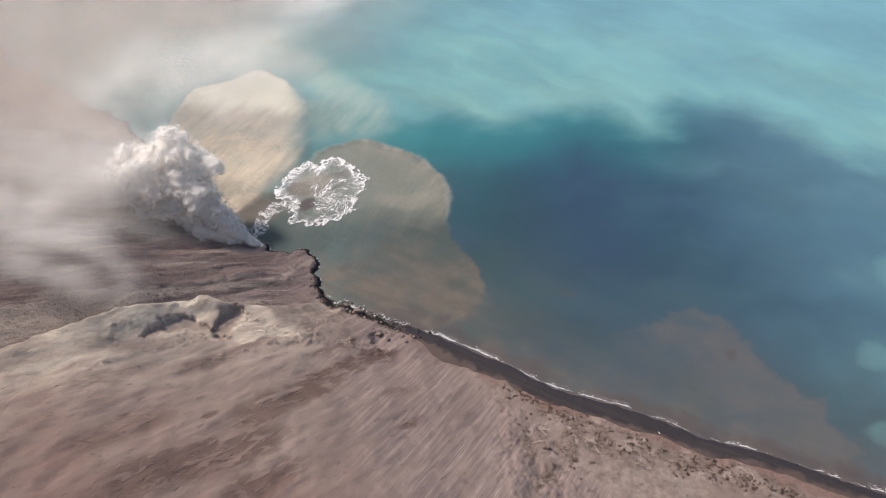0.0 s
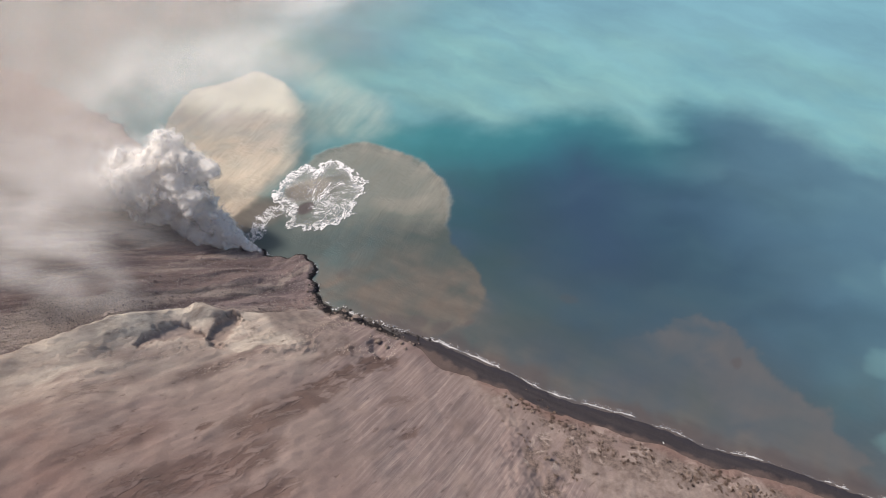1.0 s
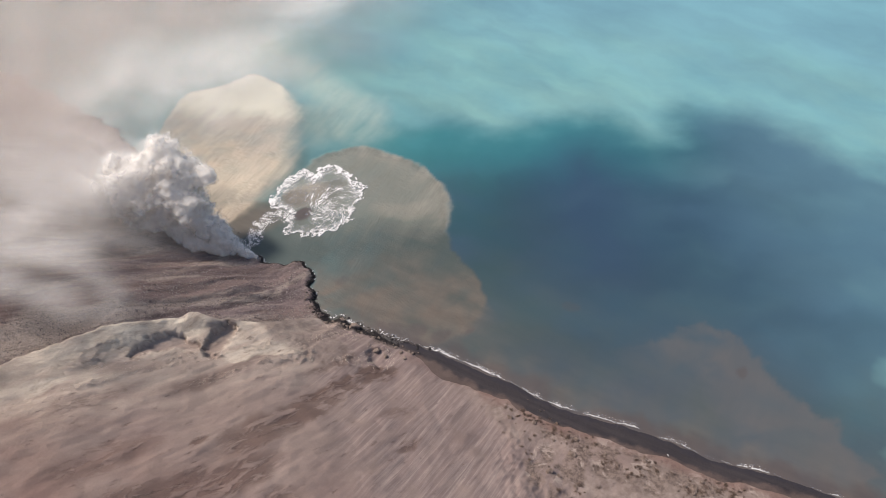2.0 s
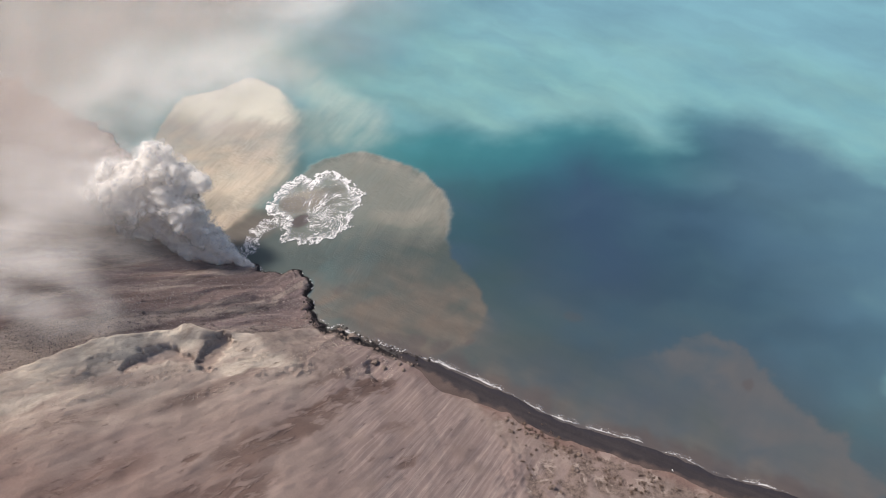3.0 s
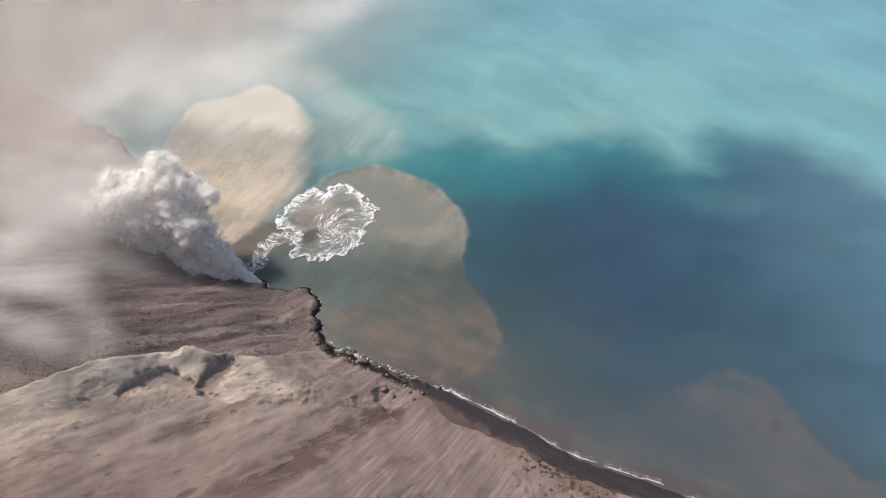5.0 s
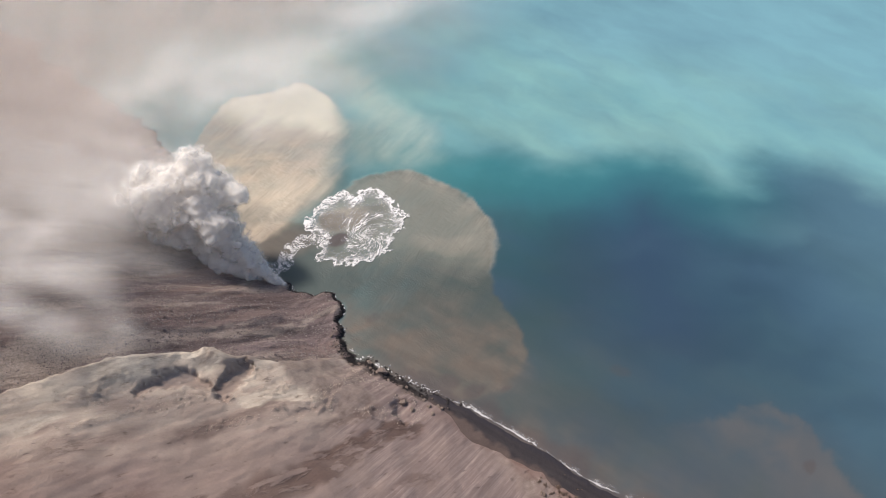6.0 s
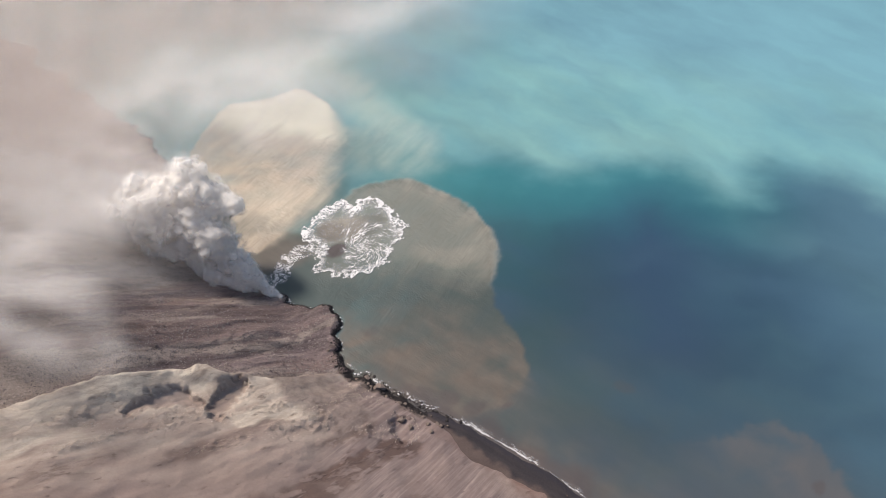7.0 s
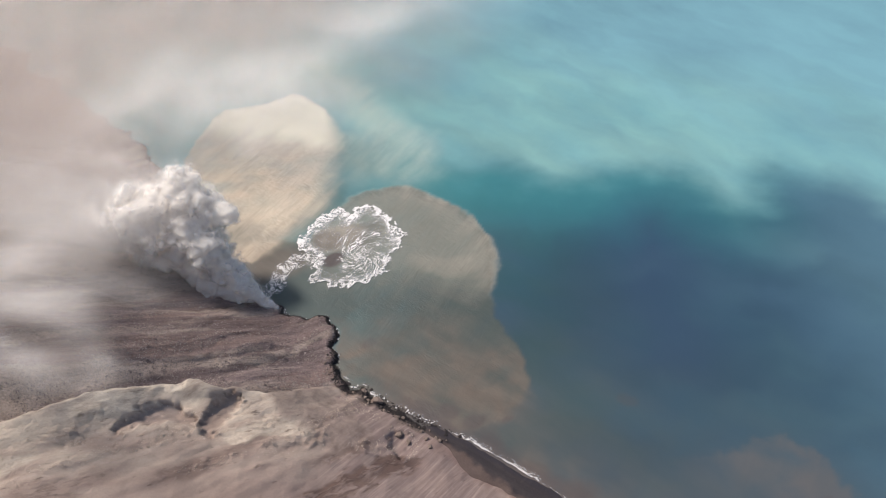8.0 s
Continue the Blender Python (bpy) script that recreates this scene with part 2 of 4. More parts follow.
def rock_material(name, dark, light, metres):
    m, t, s = nodes_of(name)
    col = blend(t, grain(t, place(t), metres, 6, 0.65), dark, light)
    info = t.nodes.new("ShaderNodeObjectInfo")
    col = blend(t, times(t, info.outputs["Random"], 0.35), col, light)
    t.links.new(col, s.inputs["Base Color"])
    s.inputs["Roughness"].default_value = 0.88
    s.inputs["Specular IOR Level"].default_value = 0.25
    bump(t, s, [(grain(t, place(t), metres * 0.3, 6, 0.7), metres * 0.2)])
    return m


TO_SUN = Vector((sx, sy, math.tan(radians(SUN_ELEVATION)))).normalized()


def veiled(name, colour, through_share, low, high, metres, scatter=0.0, ashy=None):
    """A soft, partly clear body: its attribute 'body' says how much of it is seen."""
    m = bpy.data.materials.new(name)
    m.use_nodes = True
    t = m.node_tree
    t.nodes.remove(t.nodes["Principled BSDF"])
    matt, thin, clear = (t.nodes.new("ShaderNodeBsdf" + k) for k in ("Diffuse", "Translucent", "Transparent"))
    soft, shown = t.nodes.new("ShaderNodeMixShader"), t.nodes.new("ShaderNodeMixShader")
    tone = blend(t, grain(t, place(t), metres * 2.5, 2, 0.5, 0.1, 0.9), tuple(c * 0.94 for c in colour), colour)
    if ashy:
        tone = blend(t, attr(t, "ash"), tone, ashy)
    for n in (matt, thin):
        t.links.new(tone, n.inputs["Color"])
    # light scattered inside the cloud: the shading leans from its skin towards the sun
    geo, lean, unit = t.nodes.new("ShaderNodeNewGeometry"), t.nodes.new("ShaderNodeVectorMath"), t.nodes.new("ShaderNodeVectorMath")
    lean.operation, unit.operation = "ADD", "NORMALIZE"
    lean.inputs[1].default_value = tuple(scatter * c for c in TO_SUN)
    t.links.new(geo.outputs["Normal"], lean.inputs[0])
    t.links.new(lean.outputs[0], unit.inputs[0])
    t.links.new(unit.outputs[0], matt.inputs["Normal"])
    soft.inputs[0].default_value = through_share
    t.links.new(matt.outputs[0], soft.inputs[1])
    t.links.new(thin.outputs[0], soft.inputs[2])
    wisps = t.nodes.new("ShaderNodeMapRange")
    wisps.inputs["To Min"].default_value, wisps.inputs["To Max"].default_value = low, high
    t.links.new(grain(t, place(t), metres, 5, 0.55, 0.25, 0.75), wisps.inputs["Value"])
    t.links.new(times(t, attr(t, "body"), wisps.outputs["Result"]), shown.inputs[0])
    t.links.new(clear.outputs[0], shown.inputs[1])
    t.links.new(soft.outputs[0], shown.inputs[2])
    t.links.new(shown.outputs[0], t.nodes["Material Output"].inputs["Surface"])
    return m


WATER, ASH, LAVA, SAND = water_material(), ash_material(), lava_material(), sand_material()
BOULDER = rock_material("wet black boulder", (0.018, 0.016, 0.017), (0.060, 0.050, 0.048), 1.5)
TAN_ROCK = rock_material("dusty tan boulder", (0.120, 0.088, 0.072), (0.300, 0.235, 0.195), 1.5)
CRUMB = rock_material("pale ash crust", (0.330, 0.262, 0.220), (0.560, 0.470, 0.390), 1.2)
OUTCROP = rock_material("crumbling brown rock", (0.100, 0.070, 0.056), (0.270, 0.203, 0.168), 2.0)
FOAM = veiled("sea foam", (0.88, 0.86, 0.85), 0.1, 0.85, 1.0, 1.0)
STEAM = veiled("white steam", (1.0, 0.972, 0.935), 0.5, 0.8, 1.0, 7.0, 0.55)
SMOKE = veiled("pale ash smoke", (0.93, 0.91, 0.892), 0.35, 0.50, 1.0, 30.0, 2.0, (0.64, 0.582, 0.552))

# ---- the plan: shoreline, crest and the waters, in metres ----
SHORE = rounded([(-470, 650), (-341, 553), (-305, 532), (-282, 505), (-250, 480), (-224, 466), (-207, 456), (-201, 441), (-201, 424), (-194, 412), (-180, 403),
                 (-170, 393), (-154, 380), (-144, 372), (-134, 368), (-119, 366), (-107, 368), (-100, 356), (-95, 338), (-90, 322), (-76, 319), (-66, 313),
                 (-54, 309), (-38, 302), (-18, 295), (5, 284), (40, 267), (80, 245), (119, 233), (147, 221), (171, 210), (205, 200), (240, 186), (290, 164), (420, 95)], cuts=8)
SHORE = SHORE + (np.stack([fbm(SHORE[:, 0] / 11, SHORE[:, 1] / 11, 3.2, 3), fbm(SHORE[:, 0] / 11, SHORE[:, 1] / 11, 8.7, 3)], -1) * (4.2 * step(-40, -90, SHORE[:, 0]) + 0.8)[:, None])
LAND = np.vstack([[(-5000, 1900), (-1500, 1150)], SHORE, [(900, -130), (5000, -2000), (5000, -5000), (-5000, -5000)]])
CREST = rounded([(-89, 316), (-103, 307), (-120, 295), (-135, 289), (-146, 285), (-157, 284), (-171, 279), (-183, 271), (-192, 264), (-202, 257), (-210, 250), (-218, 242), (-226, 232), (-250, 205), (-330, 150)])
FLOW = np.vstack([CREST, [(-2500, -900), (-5000, -500), (-5000, 3000), (-1500, 2000), (-300, 700), (-80, 400), (-70, 330)]])

# slumped hollows under the crest: a steep upper wall, and the lower edge where the floor runs out
SLUMPS = (([(-185, 242), (-183, 250), (-180, 256), (-176, 261), (-171, 266), (-165, 269), (-160, 268), (-156, 265), (-152, 265)],
           [(-150, 258), (-161, 253), (-173, 249), (-180, 243)], 3.4),
          ([(-139, 284), (-144, 277), (-148, 269), (-149.5, 262), (-149, 257), (-144, 253.5)],
           [(-137, 253), (-135, 260), (-132, 270), (-128, 280)], 3.9),
          ([(-50, 288), (-52, 281), (-50, 273), (-45, 269)], [(-38, 271), (-36, 280), (-40, 289)], 2.6),
          ([(-91, 277), (-94, 272), (-93, 267)], [(-87, 265), (-85, 272)], 1.3),
          ([(-203, 233), (-199, 236), (-194, 237)], [(-192, 233), (-199, 229)], 1.2))


def apart(x, y, line):
    """Metres from an open line."""
    best = np.full(np.shape(x), 1e18)
    for (ax, ay), (bx, by) in zip(line[:-1], line[1:]):
        dx, dy = bx - ax, by - ay
        t = np.clip(((x - ax) * dx + (y - ay) * dy) / (dx * dx + dy * dy + 1e-9), 0, 1)
        best = np.minimum(best, (x - ax - t * dx) ** 2 + (y - ay - t * dy) ** 2)
    return np.sqrt(best)


def hollow(x, y, wall, foot, depth):
    """Metres by which a slump lowers the slope."""
    wall, foot = rounded(wall), rounded(foot)
    d = inside(x, y, np.vstack([wall, foot]))
    near, far = apart(x, y, wall), apart(x, y, foot)
    return depth * step(-0.4, 2.2, np.where(d > 0, near, -near)) * np.clip(1.5 * far / (near + far + 0.1), 0, 1) * (d > -0.4)


# patches of broken, knobbly crust: place, size and turn
CRUST = ((-92, 271, 12, 7, 70), (-104, 258, 16, 6, 40), (-152, 251, 22, 4, 20), (-168, 240, 22, 4, 30), (-198, 240, 22, 5, 45), (-165, 280, 26, 6, 35), (-72, 300, 16, 5, -30),
         (-60, 272, 14, 5, 20), (-133, 238, 18, 3, 35), (-190, 222, 18, 3, 40), (-118, 270, 10, 5, 30), (-82, 290, 12, 4, 40))


def softmin(a, b, k):
    h = np.clip(0.5 + 0.5 * (b - a) / k, 0, 1)
    return b * (1 - h) + a * h - k * h * (1 - h)


def land_height(x, y):
    """Height of the land, metres inland of the shore, and metres into the lava field."""
    inland, lava = inside(x, y, LAND), inside(x, y, FLOW)
    along, across = x * 0.65 + y * 0.76, x * 0.76 - y * 0.65
    # the ash slope
    ridge = 110 - 0.341 * x - 0.399 * y
    ridge = ridge + 5.0 * fbm(x / 70, y / 70, 1.7, 4) + 0.6 * fbm(across / 9, along / 70, 3.1, 3) + 0.35 * fbm(x / 7, y / 7, 8.2, 4)
    s1, s2 = x * 0.81 + y * 0.59, -x * 0.59 + y * 0.81
    ridge = ridge + 1.0 * (0.5 - np.abs(fbm(s1 / 34, s2 / 11, 6.4, 4))) * step(-30, -90, x)
    west = step(-125, -150, x)
    ridge = ridge + 9.0 * np.exp(-(lava / 13) ** 2) * (0.25 + 0.75 * west) * (1 + 0.4 * fbm(x / 30, y / 30, 2.2, 3))
    jx, jy = x + 5 * fbm(x / 24, y / 24, 7.1, 4), y + 5 * fbm(x / 24, y / 24, 17.1, 4)
    hx, hy = x + 2.6 * fbm(x / 6, y / 6, 7.1, 4, 0.7), y + 2.6 * fbm(x / 6, y / 6, 17.1, 4, 0.7)
    for wall, foot, depth in SLUMPS:
        ridge = ridge - hollow(hx, hy, wall, foot, depth)
    knob = 0
    for cx, cy, long, wide, turn in CRUST:
        knob = np.maximum(knob, step(0, 0.7, blob(jx, jy, cx, cy, long, wide, turn)))
    ridge = ridge + knob * (1.9 * np.abs(fbm(x / 5, y / 5, 2.4, 4)) + 0.5 * fbm(x / 1.8, y / 1.8, 6.3, 2) - 0.2)
    ridge = ridge + 3.0 * step(0, 1, blob(jx, jy, -157, 282, 17, 9, 35))
    ridge = ridge - 3.0 * step(0, 0.8, blob(jx, jy, -100, 292, 10, 4, 20))
    rough = step(25, 45, x) * step(260, 235, y + 0.4 * x - 20)
    ridge = ridge + rough * (6.0 * np.abs(fbm(x / 24, y / 24, 4.4, 5)) + 1.5 * fbm(x / 4, y / 4, 1.2, 4))
    flat = 3.5 + 0.20 * np.maximum(inland - 10, 0) + 1.5 * fbm(x / 22, y / 22, 5.1, 4)
    ridge = ridge + (-softmin(-ridge, -flat, 6.0) - ridge) * step(-10, 40, x)
    width = 3 + 9 * step(-50, 45, x)
    toe = 0.30 * width + 0.85 * (inland - width) + 1.2 * fbm(x / 12, y / 12, 6.6, 4)
    gentle = 0.30 * width + 0.35 * (inland - width) + 0.8 * fbm(x / 12, y / 12, 6.6, 4)
    toe = toe + (gentle - toe) * step(5, 55, x)
    ash = softmin(ridge, toe, 5.0)
    # the lava field, with levees along its flow
    a2, c2 = x * 0.8 + y * 0.6, -x * 0.6 + y * 0.8
    warp = 9 * fbm(x / 60, y / 60, 9.9, 2)
    field = 135.8 - 0.458 * x - 0.553 * y
    levee = 1 - 2 * np.abs(fbm((c2 + warp) / 34, a2 / 240, 0.7, 3))
    field = field + 6.0 * (levee - 0.4) + 1.5 * fbm((c2 + warp) / 9, a2 / 50, 5.5, 4) + 0.7 * fbm(x / 5, y / 5, 2.9, 4)
    field = field - 2.5 * np.exp(-(lava / 16) ** 2) * step(-100, -130, x) * step(-235, -190, x)
    field = softmin(field, 110 - 0.341 * x - 0.399 * y - 1.0 + 0.30 * np.maximum(lava, 0) + 2.5 * fbm((c2 + warp) / 16, a2 / 90, 3.8, 3), 4.0) * step(-140, -170, x) + field * (1 - step(-140, -170, x))
    low = 4.0 + 0.12 * inland + 1.2 * fbm(x / 11, y / 11, 3.3, 4)
    field = -softmin(-field, -low, 6.0)
    field = softmin(field, 1.5 * inland + 1.5 * fbm(x / 6, y / 6, 7.7, 4), 2.0)
    mix = step(-2.5, 2.5, lava + 1.5 * fbm(x / 9, y / 9, 4.0, 3))
    ash = ash - 1.1 * step(3.5, 0.5, inland - 4.0 - 5.0 * step(-50, 50, x)) * step(-24, -12, x)
    z = ash * (1 - mix) + field * mix
    z = np.where(z > 0, 950 * (1 - np.exp(-np.maximum(z, 0) / 950)), z)
    z = np.where(inland < 0, np.minimum(z, 0.35 * inland), z)
    return z, inland, lava, levee


def ground():
    gx, gy = np.meshgrid(spaced(-350, 310, 0.95, 5000), spaced(112, 500, 0.95, 5000))
    z, inland, lava, levee = land_height(gx, gy)
    warp = 5 * fbm(gx / 16, gy / 16, 3.7, 3)
    wx, wy = gx + warp, gy + 5 * fbm(gx / 16, gy / 16, 13.7, 3)
    stain = 0
    for cx, cy, long, wide, much in ((-132, 188, 8, 4, 0.9), (-44, 263, 22, 8, 1), (-66, 240, 26, 9, 0.8), (-86, 216, 26, 12, 0.9), (-102, 200, 30, 14, 0.8), (-108, 168, 34, 15, 0.9), (-140, 150, 42, 15, 0.9),
                                     (59, 174, 7, 4, 0.8), (-96, 146, 36, 12, 0.9), (-20, 205, 12, 4, 0.8), (-170, 172, 34, 12, 0.6), (-190, 205, 26, 8, 0.4), (-140, 232, 24, 7, 0.5), (-120, 252, 20, 6, 0.4), (-75, 262, 26, 7, 0.5), (-30, 230, 20, 5, 0.4)):
        stain = np.maximum(stain, much * step(0, 1.0, blob(wx, wy, cx, cy, long, wide, 42)))
    slant = wx + 0.9 * (wy - 235) + 14 * fbm(gx / 30, gy / 30, 2.6, 4)
    scree = step(30, 60, slant) * step(30, 6, inland - 14 - warp)
    scree = np.maximum(scree, step(0, 0.4, blob(wx, wy, 75, 195, 30, 10, 60)))
    scree = np.maximum(scree, step(11, 6, inland + warp) * step(-25, -40, gx))
    pale = step(20, 50, slant) * step(-0.2, 0.3, fbm(gx / 40, gy / 40, 1.1, 3) + 0.2)
    pale = np.maximum(pale, 0.75 * step(0, 0.5, blob(wx, wy, -95, 288, 45, 20, -30)))
    for cx, cy, long, wide, turn in ((58, 205, 20, 9, 75), (80, 226, 16, 8, -25), (104, 200, 18, 9, -30), (128, 193, 12, 9, 60), (166, 185, 20, 6, -25), (59, 177, 10, 6, 20), (190, 176, 16, 5, -25)):
        scree = np.maximum(scree, 0.95 * step(0, 0.6, blob(wx, wy, cx, cy, long, wide, turn)))
    rust = 0.7 * step(22, 13, inland - warp) * step(-45, 10, gx) * step(8, 11, inland)
    rust = np.maximum(rust, 0.62 * step(215, 130, gy + 0.25 * gx + 30) * step(20, -60, gx) * (0.7 + 0.6 * fbm(gx / 30, gy / 18, 5.5, 4)))
    fall = step(-95, -50, wx + 0.5 * (wy - 230)) * step(60, 20, slant)
    # pale ash near the crest; the sunlit spots are painted with the same mask
    crown = 0.74 * step(85, 5, -lava + 2 * warp) * step(-45, -75, wx) + 0.9 * step(26, 3, -lava + warp) * step(-90, -142, gx)
    crown = np.maximum(crown, 0.7 * step(0, 0.7, blob(wx, wy, -206, 214, 34, 9, 52)))
    crown = np.maximum(crown, step(0, 0.6, blob(wx, wy, -163, 279, 30, 10, 33)))
    crown = np.maximum(crown, 0.75 * step(0, 0.8, blob(wx, wy, -98, 272, 24, 9, 50)))
    # where the painted sunlight lies: along the brink and on patches of slope
    lip = step(-2, 3, inside(gx + 0.7 * warp, gy, rounded([(-152, 268), (-147, 277), (-150, 286), (-160, 287), (-172, 280), (-184, 271), (-196, 262), (-206, 250), (-200, 243), (-188, 249), (-180, 258), (-168, 271), (-158, 269)], True)))
    lip = np.maximum(lip, 0.62 * step(0, 0.6, blob(wx, wy, -116, 266, 25, 9, 30)))
    lip = np.maximum(lip, 0.75 * step(0, 0.8, blob(wx, wy, -211, 213, 16, 5, 50)))
    lip = np.maximum(lip, 0.3 * step(0, 0.6, blob(wx, wy, -205, 238, 30, 6, 48)))
    floor = sum(hollow(gx + 2.6 * fbm(gx / 6, gy / 6, 7.1, 4, 0.7), gy + 2.6 * fbm(gx / 6, gy / 6, 17.1, 4, 0.7), *slump) for slump in SLUMPS[:2])
    crown = np.maximum(crown, 0.95 * step(0, 0.7, blob(wx, wy, -116, 266, 26, 11, 28)))
    crown = np.maximum(crown, 0.9 * step(0, 0.7, blob(wx, wy, -180, 266, 26, 6, 48)))
    # the pale colour is held back on the slump floors, which stay darker
    crown = crown * (1 - 0.75 * step(0.5, 2.5, floor))
    soil = step(3.2, 0.5, apart(wx, wy, rounded([(-46, 266), (-57, 259), (-64, 250), (-72, 240), (-82, 230)])) - 1.2)
    stain = np.maximum(stain, soil)
    shingly = step(9, 4.5, inland + 0.6 * warp) * step(-97, -90, gx) * step(-12, -30, gx)
    shared = dict(stain=stain, scree=scree * 0.9, pale=pale, rust=rust, fall=fall, crown=np.clip(crown, 0, 1), wet=shingly, lip=np.clip(lip, 0, 1) * (1 - 0.85 * step(0.3, 2.0, floor)))
    ob = new("ground", grid_mesh("ground", gx, gy, z - 1.2 * step(-1, 2, lava), (lava < 1.5) & (inland > -8), shared))
    ob.data.materials.append(ASH)
    tagged(ob, "mauve-brown volcanic ash slope with gullies and stains above the sea", "ash slope", kind="structure")
    wet = step(1.5, 0.3, inland + 2.6 * fbm(gx / 5, gy / 5, 4.9, 4) - 4.5 * step(402, 412, gy) * step(470, 455, gy)) * step(-340, -310, gx)
    a2, c2 = gx * 0.8 + gy * 0.6, -gx * 0.6 + gy * 0.8
    # pale dust in bands; its rise westward paints in lit lava and thin smoke
    dust = 0.75 * step(0.10, 0.6, fbm(a2 / 110, (c2 + warp) / 13, 8.8, 5) + 0.55 * step(-150, -260, gx))
    for ribbon, wide in (([(-238, 318), (-228, 331), (-217, 345), (-205, 359)], 1.6), ([(-194, 312), (-184, 320), (-172, 331)], 1.0), ([(-282, 316), (-268, 322), (-256, 333)], 1.6), ([(-180, 296), (-160, 312), (-140, 330)], 0.8)):
        dust = np.maximum(dust, 0.75 * step(wide + 1.5, wide - 0.8, apart(gx + 0.5 * warp, gy + 0.4 * warp, rounded(ribbon)) + 1.2 * fbm(gx / 4, gy / 4, 3.9, 3)))
    ob = new("lava_field", grid_mesh("lava_field", gx, gy, z - 1.2 * step(1, -2, lava), (lava > -1.5) & (inland > -8), dict(wet=wet, dust=dust)))
    ob.data.materials.append(LAVA)
    tagged(ob, "dark brown clinker lava fan with levees running down to the sea", "lava field", kind="structure")


def water():
    gx, gy = np.meshgrid(spaced(-520, 520, 1.7, 5000), spaced(160, 820, 1.7, 5000))
    inland = inside(gx, gy, LAND)
    off = -inland
    w1, w2 = 9 * fbm(gx / 45, gy / 45, 2.0, 4), 9 * fbm(gx / 45, gy / 45, 12.0, 4)
    x, y = gx + w1, gy + w2
    fx, fy = gx + 0.35 * w1 + 2.2 * fbm(gx / 11, gy / 11, 5.2, 3), gy + 0.35 * w2 + 2.2 * fbm(gx / 11, gy / 11, 15.2, 3)
    far = rounded([(-252, 524), (-248, 548), (-240, 569), (-212, 582), (-187, 599), (-163, 588), (-142, 569), (-128, 544), (-123, 504), (-126, 468), (-142, 440), (-172, 410),
                   (-200, 420), (-215, 455), (-245, 485)], True)
    mid = rounded([(-112, 480), (-94, 493), (-74, 499), (-43, 488), (-18, 475), (0, 450), (4, 427), (3, 401), (11, 377), (28, 352), (34, 327), (33, 307), (15, 292), (-36, 300),
                   (-90, 318), (-100, 360), (-125, 380), (-140, 420), (-130, 455)], True)
    lobe = rounded([(-112, 480), (-94, 493), (-74, 499), (-43, 488), (-18, 475), (0, 450), (4, 427), (3, 401), (-12, 377), (-38, 369), (-82, 363), (-125, 390), (-135, 440)], True)
    east = rounded([(178, 314), (200, 309), (212, 294), (220, 280), (227, 264), (237, 255), (243, 246), (257, 237), (257, 222), (272, 201), (262, 190), (310, 150), (171, 200), (83, 236), (40, 262), (60, 282), (118, 290), (150, 300)], True)
    halo = rounded([(-190, 655), (-127, 620), (-79, 575), (-45, 524), (-75, 500), (-108, 520), (-128, 569)], True)
    edge = np.vstack([rounded([(-700, 520), (-255, 532), (-204, 538), (-127, 536), (-76, 522), (-34, 513), (-8, 516), (59, 506), (105, 530), (146, 529), (175, 506), (202, 510), (224, 548),
                               (272, 539), (316, 511), (337, 481), (420, 455), (900, 330)]), [(5000, 0), (5000, -5000), (-5000, -5000), (-5000, 500)]])
    dA, dB, dL, dE, dH, dK = (inside(fx, fy, far), inside(fx, fy, mid), inside(fx, fy, lobe), inside(fx, fy, east), inside(x, y, halo), inside(x, y, edge))
    streak = fbm((gx * 0.47 + gy * 0.88) / 60, (gx * 0.88 - gy * 0.47) / 14, 6.1, 4)
    # cloud shade painted as dark water, in part clearer water, against the sunlit milky sea
    shaded_deepness = step(-32, 26, dK + 6 * fbm(gx / 30, gy / 18, 9.2, 4)) * (0.30 + 0.70 * step(-110, 10, gx))
    milk = 1 - shaded_deepness * (1 - 0.10 * step(-0.3, 0.8, fbm(x / 110, y / 60, 4.2, 3)) - 0.18 * step(130, 400, gx))
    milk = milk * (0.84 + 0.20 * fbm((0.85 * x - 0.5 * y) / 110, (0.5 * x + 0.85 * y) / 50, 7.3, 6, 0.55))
    # three gaps of sunlight in the shade, painted as pale patches
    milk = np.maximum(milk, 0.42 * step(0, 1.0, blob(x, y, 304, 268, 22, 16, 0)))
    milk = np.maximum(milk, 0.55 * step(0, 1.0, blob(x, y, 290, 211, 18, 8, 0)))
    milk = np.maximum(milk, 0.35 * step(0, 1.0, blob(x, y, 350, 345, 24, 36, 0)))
    milk = milk * (1 - 0.45 * step(0.5, 1.0, shaded_deepness) * step(250, 60, gx))
    teal = step(110, 20, -dB) * step(200, 90, gx) * (0.7 + 0.6 * fbm(x / 60, y / 40, 8.1, 3))
    jade = 0.6 * step(80, 0, dK) * step(-30, 10, dK) * step(330, 60, gx) * step(-150, -60, gx)
    jade = jade + 0.12 * step(70, 10, -dB) * step(-8, 3, -dB) * (0.3 + 0.7 * step(370, 430, gy)) * step(30, 60, off) * step(180, 20, gx)
    # greenish silt along the coast and in the middle plume
    silt = 0.80 * np.exp(-(np.maximum(off - 4, 0) / 92) ** 1.7) * step(-235, -190, gx) * (0.85 + 0.35 * fbm(x / 50, y / 35, 2.8, 4))
    silt = np.maximum(silt, 0.95 * step(0, 0.5, blob(x, y, -132, 395, 60, 34, -40)) * step(-185, -165, gx))
    torn = 10 * step(335, 305, gy) * step(-10, 20, gx)
    inB = step(-1 - torn, 3 + 2.5 * torn, dB)
